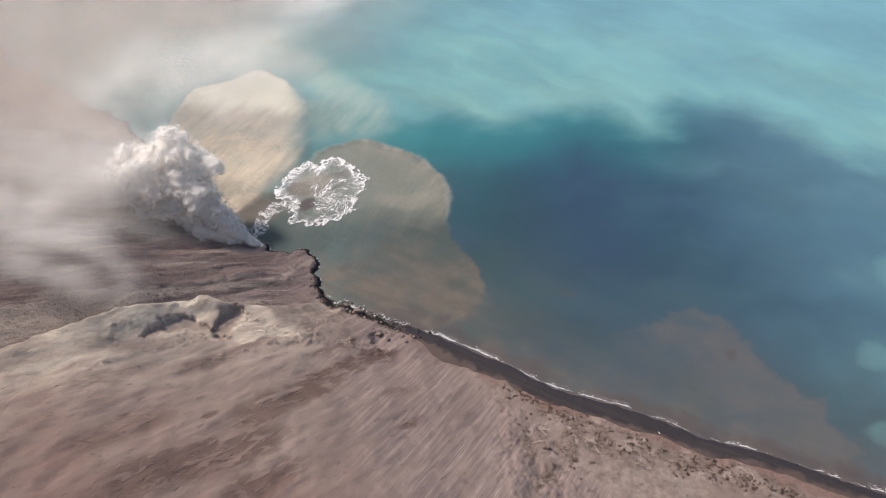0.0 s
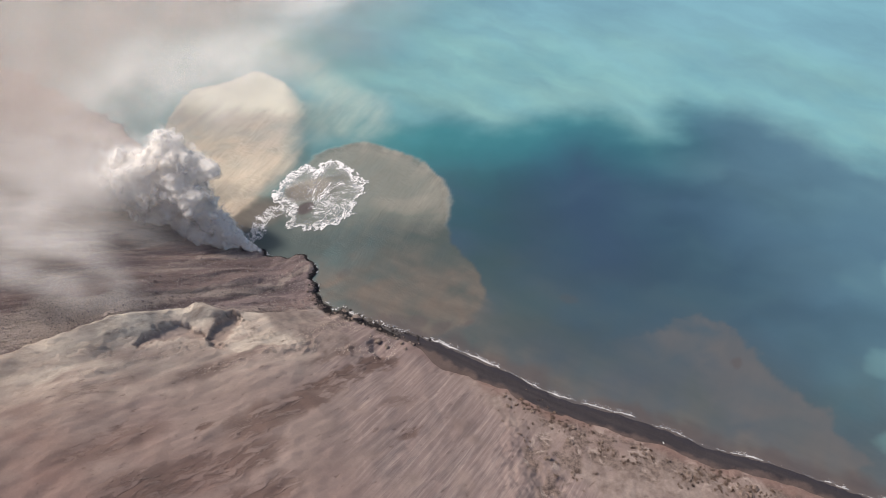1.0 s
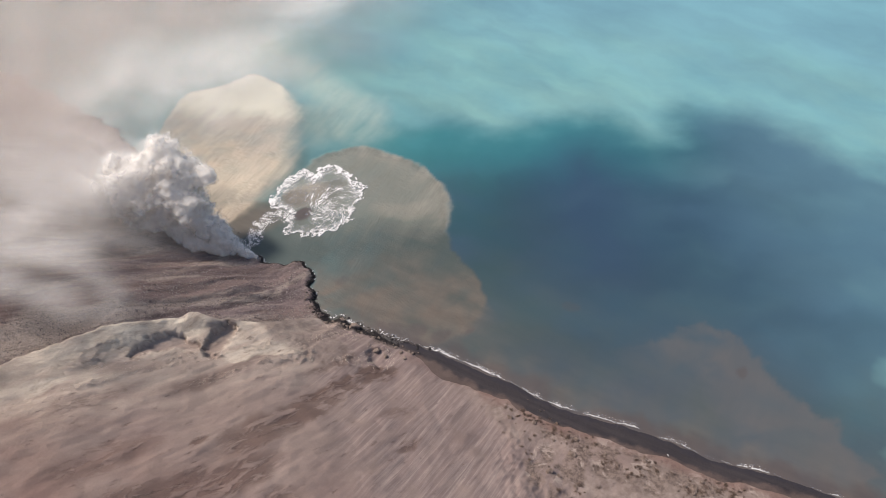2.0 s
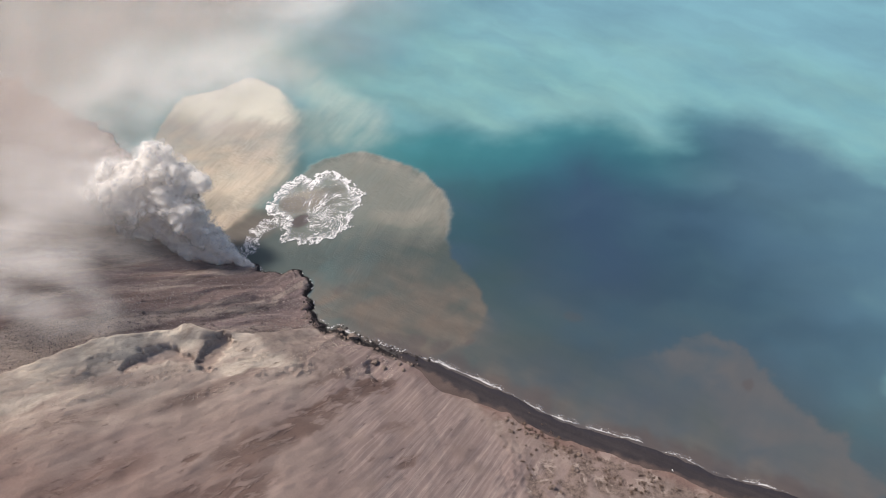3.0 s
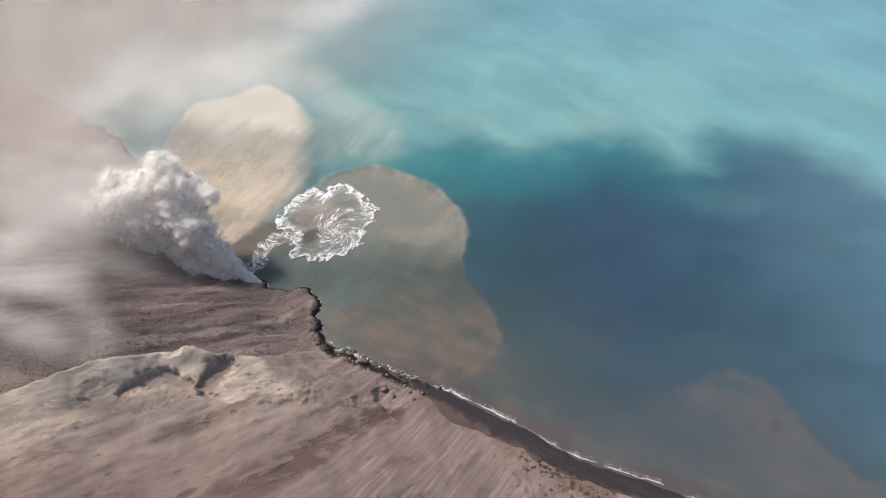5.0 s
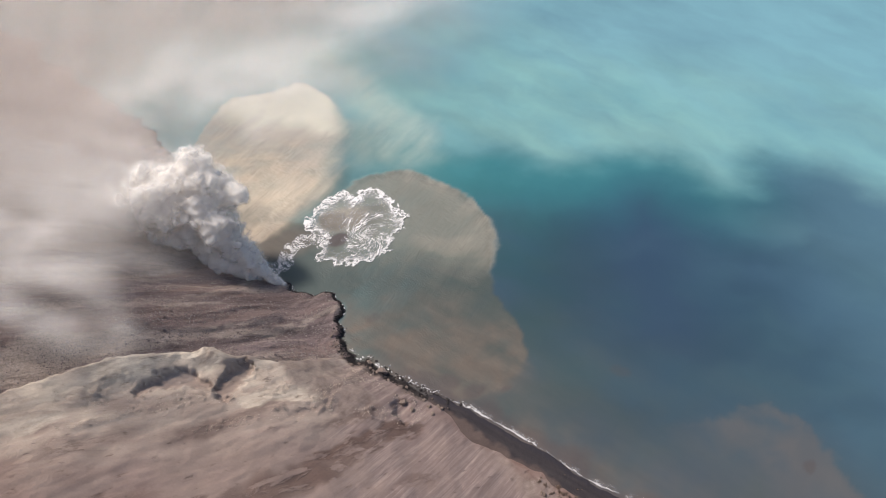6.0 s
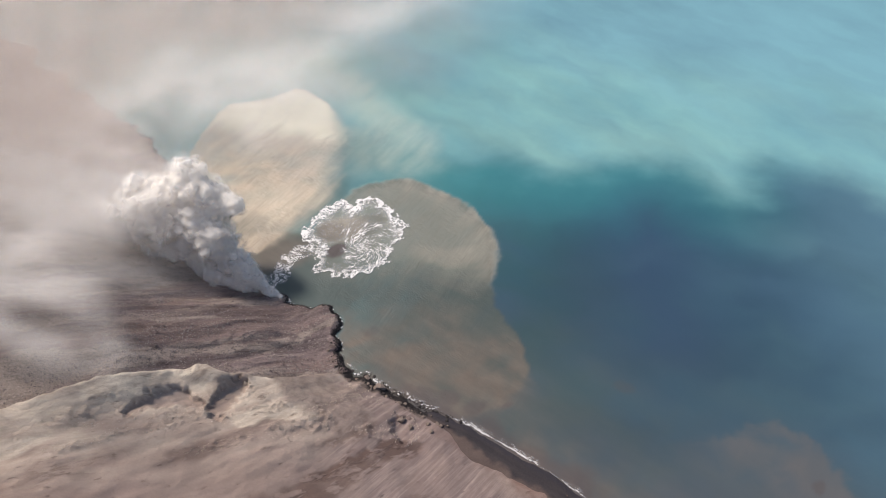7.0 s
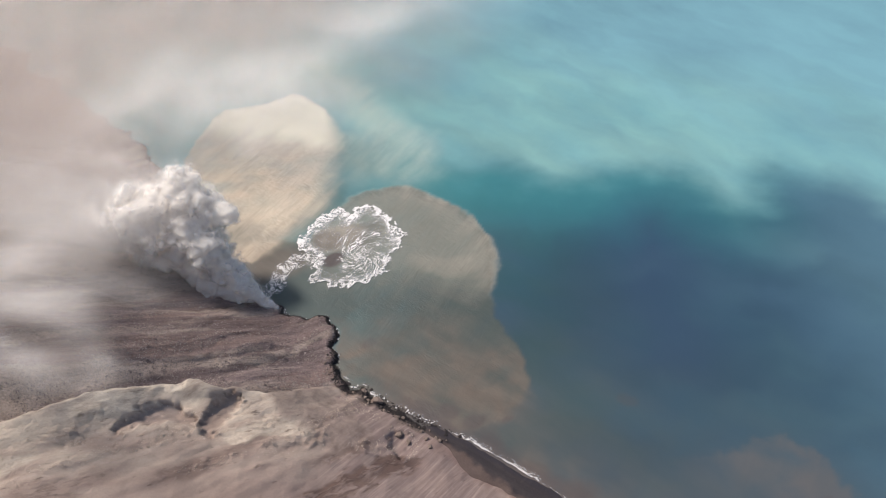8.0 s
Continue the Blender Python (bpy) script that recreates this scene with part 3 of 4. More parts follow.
    silt = np.maximum(silt, inB * np.clip(0.84 + 0.16 * step(-115, -15, gx + 0.25 * (gy - 400)) + 0.12 * streak, 0, 1))
    silt = np.maximum(silt, 0.8 * step(-4, 14, dA) * step(480, 450, gy))
    silt = np.maximum(silt, 0.6 * step(0, 0.9, blob(x, y, -128, 455, 55, 26, 78)))
    silt = np.maximum(silt, 0.32 * step(0, 1.0, blob(x, y, 92, 290, 70, 34, -28)))
    # the mauve-grey bank in the east, torn along its outer edge
    grey = step(-1.5, 5, dE + 3.5 * fbm(gx / 9, gy / 9, 4.1, 4)) * np.clip(0.03 + 0.97 * step(140, 215, gx + 0.45 * (gy - 250) + 34 * fbm(x / 40, y / 26, 5.4, 4)), 0, 1)
    grey = grey * (0.82 + 0.25 * fbm(x / 30, y / 22, 7.9, 4))
    grey = np.maximum(grey, 0.55 * np.exp(-(np.maximum(off - 2, 0) / 30) ** 1.4) * step(-20, 60, gx) * (0.8 + 0.5 * fbm(x / 40, y / 30, 1.4, 4)))
    grey = np.maximum(grey, 0.30 * step(0, 1, blob(x, y, 150, 268, 46, 26, -30)))
    # the far plume: sharp to the north, fading out to the east
    soft = step(-175, -138, gx) * step(590, 545, gy)
    inA = step(-1.5 - 5 * soft, 2.0 + 20 * soft, dA + 3 * streak * soft)
    tan = inA * np.clip(0.86 + 0.26 * fbm(x / 26, y / 14, 3.3, 4) - 0.20 * step(470, 425, gy + 0.3 * (gx + 150)) + 0.14 * streak, 0, 1)
    ring = np.exp(-(np.maximum(dL - 1, 0) / 14) ** 1.2) * step(-2, 2.5, dL)
    radial = fbm(np.arctan2(gy - 405, gx + 60) * 9, np.hypot(gx + 60, gy - 405) / 60, 2.2, 4)
    tan = np.maximum(tan, ring * step(385, 425, gy) * step(-115, -60, gx) * np.clip(0.19 + 0.06 * radial + 0.12 * streak, 0, 0.6))
    tan = np.maximum(tan, 0.16 * step(0, 1, blob(x, y, -25, 428, 44, 14, 8)) * step(-2, 4, dL))
    brown = inB * step(385, 335, gy + 14 * fbm(gx / 25, gy / 16, 4.4, 4)) * (0.72 + 0.5 * fbm(x / 20, y / 14, 6.6, 4))
    brown = np.maximum(brown, 0.22 * inB * step(-2, 6, dL) * np.clip(0.35 + 0.4 * radial + 0.4 * fbm(x / 22, y / 12, 9.6, 4), 0, 1))
    brown = np.maximum(brown, 0.7 * step(0, 0.7, blob(x, y, -114, 440, 27, 20, 20)))
    tan = np.maximum(tan, 0.16 * step(0, 0.8, blob(x, y, -114, 444, 24, 16, 20)))
    brown = np.maximum(brown, 0.8 * step(0, 1, blob(x, y, -162, 407, 44, 22, 20)) * step(-2, 4, off))
    brown = np.maximum(brown, 0.6 * np.exp(-np.maximum(off - 3, 0) / 14) * step(-85, -40, gx) * (0.9 + fbm(gx / 18, gy / 18, 3.6, 3)))
    # the cream north end puts sunlight beyond the cloud shade into the sediment colour
    cream = inA * np.clip(0.10 + 0.25 * step(-175, -140, gx) * step(480, 520, gy) + 0.85 * step(528, 556, gy + 7 * streak + 0.06 * (gx + 200)) + 0.14 * streak, 0, 1) * step(425, 460, gy)
    cream = np.maximum(cream, 0.30 * np.exp(-((dA - 1.5) / 2.2) ** 2) * step(520, 545, gy) * (1 - 0.6 * soft))
    cream = np.maximum(cream, 0.24 * step(0, 1, blob(x, y, -112, 532, 48, 34, 100)) * (0.8 + 0.5 * streak))
    cream = np.maximum(cream, 0.30 * step(-14, 18, dH) * (0.8 + 0.5 * streak))
    cream = np.maximum(cream, 0.16 * step(-2, 10, dL) * step(380, 440, gy + 8 * streak))
    cream = np.maximum(cream, ring * step(395, 445, gy) * np.clip(0.13 + 0.10 * radial, 0, 0.4))
    cream = np.maximum(cream, 0.14 * np.exp(-((dB - 1.2) / 1.5) ** 2) * step(-60, -10, gx) * step(385, 420, gy))
    mud = 0.75 * step(15, 2, off + 9 * fbm(gx / 20, gy / 20, 3.9, 5)) * step(-85, -30, gx)
    for cx, cy, r, k in ((-19, 310, 7, 0.6), (-4, 304, 6, 0.6), (16, 303, 4, 0.5), (-34, 309, 6, 0.5), (204, 271, 4.2, 0.55), (-77, 354, 5, 0.35), (-113, 418, 8.5, 0.95), (-122, 438, 13, 0.45), (-96, 446, 14, 0.25), (95, 330, 6, 0.25)):
        mud = np.maximum(mud, k * step(0, 0.7, blob(x, y, cx, cy, r * 1.3, r, 20)))
    chop = np.clip(0.10 + 0.75 * np.maximum(inA, inB * (0.55 + 0.45 * step(-2, 6, dL))) + 0.30 * step(20, 90, dH + 60), 0, 1)
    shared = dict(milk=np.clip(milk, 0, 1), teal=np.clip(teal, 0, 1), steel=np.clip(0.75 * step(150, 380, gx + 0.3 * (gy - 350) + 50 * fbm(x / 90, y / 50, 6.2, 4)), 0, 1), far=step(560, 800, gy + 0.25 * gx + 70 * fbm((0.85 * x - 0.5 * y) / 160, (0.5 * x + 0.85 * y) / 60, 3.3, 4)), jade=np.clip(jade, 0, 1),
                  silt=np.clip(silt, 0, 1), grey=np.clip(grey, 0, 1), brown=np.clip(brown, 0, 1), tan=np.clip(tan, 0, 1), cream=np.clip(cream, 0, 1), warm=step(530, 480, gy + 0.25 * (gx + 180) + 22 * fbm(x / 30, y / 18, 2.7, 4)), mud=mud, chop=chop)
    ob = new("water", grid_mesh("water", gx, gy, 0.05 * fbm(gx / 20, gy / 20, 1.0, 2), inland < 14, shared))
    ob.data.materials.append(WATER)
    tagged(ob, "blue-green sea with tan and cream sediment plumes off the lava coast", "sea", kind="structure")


def line_frames(line, spacing):
    """Even points along a line, with the leftward normals, and the metres along it."""
    seg = np.hypot(*np.diff(line, axis=0).T)
    run = np.concatenate([[0], np.cumsum(seg)])
    at = np.arange(0, run[-1], spacing)
    p = np.stack([np.interp(at, run, line[:, k]) for k in (0, 1)], -1)
    d = np.gradient(p, axis=0)
    reach = max(1, int(9 / spacing))
    d = np.stack([np.convolve(np.pad(d[:, k], reach, mode="edge"), np.ones(2 * reach + 1) / (2 * reach + 1), "valid") for k in (0, 1)], -1)
    d /= np.linalg.norm(d, axis=1)[:, None]
    return p, np.stack([-d[:, 1], d[:, 0]], -1), at


def strip(line, spacing, offsets):
    p, n, at = line_frames(line, spacing)
    gx = p[:, 0][:, None] + n[:, 0][:, None] * offsets[None]
    gy = p[:, 1][:, None] + n[:, 1][:, None] * offsets[None]
    return gx, gy, at[:, None] + 0 * offsets[None], 0 * at[:, None] + offsets[None]


def beach():
    line = SHORE[SHORE[:, 0] > -48]
    gx, gy, u, v = strip(line, 1.2, np.arange(-26, 7.1, 0.8))
    inland = -v
    z = 0.24 * inland + 0.25 * fbm(gx / 9, gy / 9, 5.0, 3) + 0.3 * step(4, 8, inland)
    broad = 4.5 + 8.0 * step(-50, 40, gx) - 6.0 * step(100, 240, gx)
    brow = broad + 3.5 * fbm(gx / 22, gy / 22, 7.9, 4)
    z = np.where(inland > brow, z - 0.4 * (inland - brow), z)
    ends = step(0, 25, u)
    z = z - (1 - ends) * 2.5
    dry = 0.7 * step(-1.5, 2.5, inland - broad + 3 * fbm(gx / 8, gy / 8, 2.4, 3))
    wash = step(4.5, 1.5, inland + 1.5 * fbm(gx / 7, gy / 7, 8.4, 3))
    ob = new("beach", grid_mesh("beach", gx, gy, z, np.ones(gx.shape, bool), dict(dry=dry, wash=wash)))
    ob.data.materials.append(SAND)
    tagged(ob, "narrow black sand beach between ash slope and surf", "beach", kind="structure")


water()
ground()
beach()


# ---- foam on the water ----
def foam_part(name, gx, gy, cover, lift=0.12):
    ob = new(name, grid_mesh(name, gx, gy, lift + 0.3 * cover, cover > 0.08, dict(body=np.clip(cover, 0, 1))))
    ob.data.materials.append(FOAM)
    return ob


def foam_sheet(name, gx, gy, cover, label):
    return tagged(foam_part(name, gx, gy, cover), label, "foam")


def threads(x, y, metres, seed, thin):
    """A net of fine lines, 1 on a line."""
    return np.clip(1 - np.abs(fbm(x / metres, y / metres, seed, 3, 0.45)) / thin, 0, 1)


def swirl():
    gx, gy = np.meshgrid(np.arange(-152, -54, 0.34), np.arange(386, 488, 0.34))
    outline = rounded([(-143, 432), (-142, 441), (-134, 453), (-124, 467), (-115, 469), (-109, 463), (-103, 476), (-94, 475), (-79, 465), (-74, 457), (-63, 446), (-70, 435), (-73, 424), (-75, 413), (-86, 402),
                       (-105, 397), (-123, 397), (-128, 405), (-123, 416), (-128, 423), (-137, 425)], True)
    wx = gx + 4.6 * fbm(gx / 8, gy / 8, 1.0, 5, 0.6)
    wy = gy + 4.6 * fbm(gx / 8, gy / 8, 9.0, 5, 0.6)
    d = inside(wx, wy, outline)
    # arms winding into the eye of the eddy
    rx, ry = gx + 94 + 2.4 * fbm(gx / 9, gy / 9, 4.0, 4), gy - 423 + 2.4 * fbm(gx / 9, gy / 9, 14.0, 4)
    r = np.hypot(rx, ry)
    around = np.arctan2(ry, rx) + 1.5 * np.log(r + 4)
    arms = np.maximum.reduce([np.clip(1 - np.abs(fbm(k * np.cos(around), k * np.sin(around), np.log(r + 4) * q + z, 3, 0.55)) / thin, 0, 1) for k, q, z, thin in ((1.8, 0.6, 0.3, 0.09), (3.0, 0.8, 5.1, 0.085), (4.6, 1.0, 9.7, 0.075))])
    arms = arms * (0.75 + 0.25 * step(26, 8, r)) * step(36, 22, r) * step(-117, -104, gx + 0.25 * (gy - 420)) * (0.7 + 0.4 * step(-0.3, 0.3, fbm(gx / 7, gy / 7, 2.7, 3)))
    eye = np.exp(-(r / 5) ** 2) * step(-0.3, 0.4, fbm(3 * np.cos(around), 3 * np.sin(around), r / 6, 3))
    # the lobed, curling rim, thick to the north and west
    north = step(425, 448, gy - 0.5 * (gx + 100) * 0.4)
    rim = np.exp(-(np.maximum(d - 1.0, 0) / (2.0 + 3.6 * north)) ** 2)
    curl = np.maximum(threads(wx, wy, 5.5, 2.2, 0.26), 0.85 * threads(wx, wy, 3.0, 6.2, 0.28))
    curl = np.maximum(curl, 0.8 * step(-0.1, 0.45, fbm(gx / 2.6, gy / 2.6, 3.0, 3)))
    net = np.maximum(threads(wx, wy * 1.4, 9, 0.4, 0.07), 0.8 * threads(wx * 1.4, wy, 6, 8.4, 0.08))
    base = np.exp(-(np.maximum(d - 0.5, 0) / 5.0) ** 2) * step(428, 406, gy)
    hole = step(0.0, 0.6, blob(wx, wy, -113, 417, 7.5, 12, 0))
    within = (1 - 0.95 * hole) * step(-0.4, 0.8, d)
    film = 0.09 * step(0, 5, d) * step(-0.35, 0.45, fbm(wx / 6, wy / 6, 6.9, 5, 0.65)) * (0.6 + 0.4 * step(-100, -112, gx))
    root = tagged(new("foam_swirl"), "white sea foam twisted into a lacy swirl on silty water", "foam")
    for name, cover, lift in (("film", np.maximum(film, 0.6 * step(0.2, 0.9, net) * (0.35 + 0.65 * rim)), 0.08), ("spiral", np.maximum(step(0.10, 0.75, arms), 0.8 * eye), 0.30),
                              ("rim", np.maximum(1.9 * rim * curl * (0.65 + 0.35 * north), 0.85 * base * np.maximum(net, curl)), 0.50)):
        foam_part(name, gx, gy, np.clip(cover, 0, 1) * within, lift).parent = root
    gx, gy = np.meshgrid(np.arange(-168, -114, 0.34), np.arange(370, 436, 0.34))
    trail = rounded([(-157, 383), (-154, 395), (-152, 410), (-144, 420), (-128, 426), (-124, 418), (-136, 411), (-143, 401), (-145, 389), (-150, 381)], True)
    wx, wy = gx + 4 * fbm(gx / 7, gy / 7, 2.0, 4), gy + 4 * fbm(gx / 7, gy / 7, 7.0, 4)
    d = inside(wx, wy, trail)
    lines = np.maximum(threads(wx, wy, 4.0, 2.2, 0.16), 0.8 * threads(wx, wy, 2.4, 6.2, 0.2))
    cover = 1.5 * lines * step(-2.5, 1.5, d) * step(-0.8, 0.0, fbm(gx / 6, gy / 6, 5.5, 3)) + 0.18 * step(-1, 4, d) * step(-0.2, 0.4, fbm(gx / 5, gy / 5, 8.5, 4))
    foam_sheet("foam_trail", gx, gy, 0.85 * np.clip(cover, 0, 1), "thin white foam trailing from the lava entry to open water")


def surf():
    line = SHORE[(SHORE[:, 0] > -45) & (SHORE[:, 0] < 300)]
    gx, gy, u, v = strip(line, 0.4, np.arange(-4, 9, 0.33))
    still = 0 * u
    first = 0.9 + 1.2 * fbm(u / 45, still, 3.0, 3) + 0.7 * fbm(u / 6, still, 8.0, 4)
    swell = np.clip(0.42 + 1.0 * fbm(u / 30, still, 5.0, 4), 0.03, 1)
    broken = fbm(u / 3.0, v / 1.1, 1.5, 4, 0.7)
    cover = step(0, 0.5, v - first) * step(0.6 + 1.9 * swell, 0.1, v - first) * step(-0.25, 0.30, broken + 0.5 * swell) * (0.55 + 0.45 * step(0.1, 0.6, swell))
    flecks = step(0.18, 0.45, fbm(u / 1.4, v / 0.8, 7.5, 3, 0.7) + 0.35 * swell - 0.06 * (v - first)) * step(5.0, 1.0, v - first) * step(0.2, 1.0, v - first) * step(0.25, 0.6, swell)
    tagged(foam_sheet("surf_line", gx, gy, np.maximum(0.95 * cover, 0.6 * flecks), "white surf breaking along the black sand beach"), kind="stuff")
    line = SHORE[(SHORE[:, 0] < -25) & (SHORE[:, 0] > -235) & (SHORE[:, 1] > 295)]
    gx, gy, u, v = strip(line, 0.4, np.arange(-3, 8, 0.33))
    west, bank = step(-150, -165, gx), step(-96, -84, gx)
    cover = step(0.34, 0.70, fbm(gx / 1.8, gy / 1.8, 2.5, 4, 0.7) + 0.05 + 0.30 * west + 0.10 * bank) * step(-1, 0.4, v) * step(2.2 + 1.2 * west + 2.5 * bank, 0.5, v + fbm(u / 9, 0 * u, 2.0, 3))
    tagged(foam_sheet("shore_foam", gx, gy, 0.8 * cover, "ragged white foam among boulders at the lava front"), kind="stuff")


# ---- rocks and shrubs ----
def stone(name, seed, squash=0.7, rough=0.28, cuts=2):
    bm = bmesh.new()
    bmesh.ops.create_icosphere(bm, subdivisions=cuts, radius=1)
    for v in bm.verts:
        n = 1 + rough * noise.noise(v.co * 1.3 + Vector((seed * 7.7, 0, seed))) * 2 + 0.5 * rough * noise.noise(v.co * 3.1 + Vector((0, seed * 3.3, 0)))
        v.co = Vector((v.co.x * n, v.co.y * n, v.co.z * n * squash))
        if v.co.z < -0.35:
            v.co.z = -0.35
    me = bpy.data.meshes.new(name)
    bm.to_mesh(me)
    bm.free()
    return me


def surface(x, y):
    """The height of whatever lies there: land, beach or sea bed."""
    z, inland, lava, _ = land_height(np.array([x]), np.array([y]))
    sand = 0.24 * inland[0] if x > -30 and -4 < inland[0] < 15 else -9
    return max(float(z[0]), sand, -0.6)


def scatter(name, x, y, z, mean, g, material, label):
    """Many small angular stones as one body of stuff."""
    base = np.array([(1, 0, 0), (-1, 0, 0), (0, 1, 0), (0, -1, 0), (0, 0, 0.9), (0, 0, -0.9)])
    tris = np.array([(0, 2, 4), (2, 1, 4), (1, 3, 4), (3, 0, 4), (2, 0, 5), (1, 2, 5), (3, 1, 5), (0, 3, 5)])
    spin = g.uniform(0, 6.28, x.size)
    size = mean * np.exp(g.normal(0, 0.36, x.size))
    co = base[None] * (1 + 0.25 * g.normal(size=(x.size, 6, 1))) * size[:, None, None] * g.uniform(0.6, 1.2, (x.size, 1, 3))
    c, n = np.cos(spin)[:, None], np.sin(spin)[:, None]
    co = np.stack([co[..., 0] * c - co[..., 1] * n, co[..., 0] * n + co[..., 1] * c, co[..., 2]], -1)
    co = co + np.stack([x, y, z + 0.15 * size], -1)[:, None]
    faces = (tris[None] + 6 * np.arange(x.size)[:, None, None]).reshape(-1, 3)
    ob = new(name, mesh_of(name, co.reshape(-1, 3), faces, smooth=False))
    ob.data.materials.append(material)
    return tagged(ob, label, name, kind="stuff")


def boulders():
    dark, tan = [], []
    for k in range(6):
        dark.append(stone("boulder", k + 1))
        dark[-1].materials.append(BOULDER)
        tan.append(stone("boulder", k + 11, 0.75, 0.35))
        tan[-1].materials.append(TAN_ROCK)
    r = random.Random(5)
    line = SHORE[(SHORE[:, 0] > -215) & (SHORE[:, 0] < -8)]
    p, n, at = line_frames(line, 1.0)
    made = 0
    for _ in range(3000):
        if made >= 290:
            break
        k = r.randrange(len(p))
        x0 = p[k][0]
        bank = x0 > -96
        if x0 < -112 and r.random() < 0.72:
            continue
        if x0 > -28 and r.random() < 0.6:
            continue
        o = r.uniform(-8.5, 1.8) if bank else r.triangular(-1.9, 1.1, -0.3)
        x, y = p[k] + n[k] * o
        size = r.choice((0.45, 0.6, 0.75, 0.9, 1.3)) * r.uniform(0.75, 1.15)
        size = size if bank else min(size, 0.85)
        pale = bank and o < -5.0 and r.random() < 0.6
        ob = new("boulder", r.choice(tan if pale else dark))
        ob.matrix_world = Matrix.Translation((x, y, surface(x, y) + 0.22 * size)) @ pose(0, 0, 0, r.uniform(-9, 9), r.uniform(-9, 9), r.uniform(0, 360)) @ Matrix.Diagonal((size, size * r.uniform(0.7, 1), size, 1))
        tagged(ob, "dusty tan boulder on the ash toe above the shore" if pale else "wet black lava boulder at the water's edge", "boulder", "boulders along the shore")
        made += 1
    for x, y, size in ((-64, 309, 3.4), (-46, 286, 2.4), (-40, 282, 1.8), (-30, 287, 1.6), (-27, 281, 1.4), (-73, 316, 2.2)):
        ob = new("boulder", tan[int(-x) % 6])
        ob.matrix_world = Matrix.Translation((x, y, surface(x, y) + 0.2 * size)) @ pose(0, 0, 0, 0, 0, x * 11) @ Matrix.Diagonal((size, size * 0.8, size, 1))
        tagged(ob, "large tan boulder fallen from the ash scarp", "boulder", "boulders along the shore")


def shingle():
    """Countless small dark stones between the boulders, joined."""
    g = np.random.RandomState(9)
    line = SHORE[(SHORE[:, 0] > -215) & (SHORE[:, 0] < -15)]
    p, n, at = line_frames(line, 0.5)
    k = g.randint(0, len(p), 16000)
    bank = step(-98, -88, p[k, 0]) * step(-12, -34, p[k, 0])
    k = k[(bank > 0.1) | (g.uniform(size=k.size) < 0.4)]
    bank = step(-98, -88, p[k, 0]) * step(-12, -34, p[k, 0])
    o = np.where(g.uniform(size=k.size) < 0.2 + 0.75 * bank, g.triangular(-8.5, -1.5, 2.6, k.size) * (0.3 + 0.7 * bank), g.normal(-0.4, 0.9, k.size))
    x, y = p[k, 0] + n[k, 0] * o, p[k, 1] + n[k, 1] * o
    z = np.maximum(land_height(x, y)[0], -0.25)
    far = SHORE[(SHORE[:, 0] < -244) & (SHORE[:, 0] > -312)]
    p, n, at = line_frames(far, 0.5)
    k = g.randint(0, len(p), 900)
    o = g.normal(-1.5, 2.2, k.size)
    x, y = np.append(x, p[k, 0] + n[k, 0] * o), np.append(y, p[k, 1] + n[k, 1] * o)
    z = np.append(z, np.maximum(land_height(x[-900:], y[-900:])[0], -0.2))
    scatter("shingle", x, y, z, 0.34, g, BOULDER, "small wet black stones along the lava front")


def debris():
    """Countless crumbs of ash crust below the brinks and on the broken patches, joined."""
    g = np.random.RandomState(21)
    xs, ys = [], []
    for cx, cy, long, wide, turn in CRUST:
        a, q = g.uniform(0, 6.28, 150), np.sqrt(g.uniform(0, 1, 150))
        u, v, c, n = long * q * np.cos(a), wide * q * np.sin(a), math.cos(radians(turn)), math.sin(radians(turn))
        xs.append(cx + u * c - v * n)
        ys.append(cy + u * n + v * c)
    for wall, foot, depth in SLUMPS:
        for line, count in ((wall, 60), (foot, 90)):
            p = rounded(line, cuts=8)
            k = g.randint(0, len(p), count)
            xs.append(p[k, 0] + g.normal(0, 1.6, count))
            ys.append(p[k, 1] + g.normal(0, 1.6, count))
    x, y = np.concatenate(xs), np.concatenate(ys)
    scatter("debris", x, y, land_height(x, y)[0], 0.26, g, CRUMB, "crumbled pale ash crust below the brinks of the crest")


def rubble():
    """Countless clinker blocks strewn along the lava levees, joined."""
    g = np.random.RandomState(3)
    x, y = g.uniform(-300, -92, 90000), g.uniform(225, 440, 90000)
    z, inland, lava, levee = land_height(x, y)
    a2, c2 = x * 0.8 + y * 0.6, -x * 0.6 + y * 0.8
    bands = fbm(a2 / 150, (c2 + 9 * fbm(x / 60, y / 60, 9.9, 2)) / 9, 6.0, 3)
    foot = step(46, 8, lava) * step(-0.35, 0.2, fbm(x / 18, y / 18, 4.6, 3))
    want = (inland > 2.5) & (lava > 1.5) & (g.uniform(size=x.size) < 0.10 + 0.75 * step(-0.05, 0.5, bands) + 0.5 * foot)
    x, y, z = x[want][:34000], y[want][:34000], z[want][:34000]
    scatter("rubble", x, y, z, 0.34, g, CLINKER_BITS, "pale and dark clinker rubble strewn over the lava field")


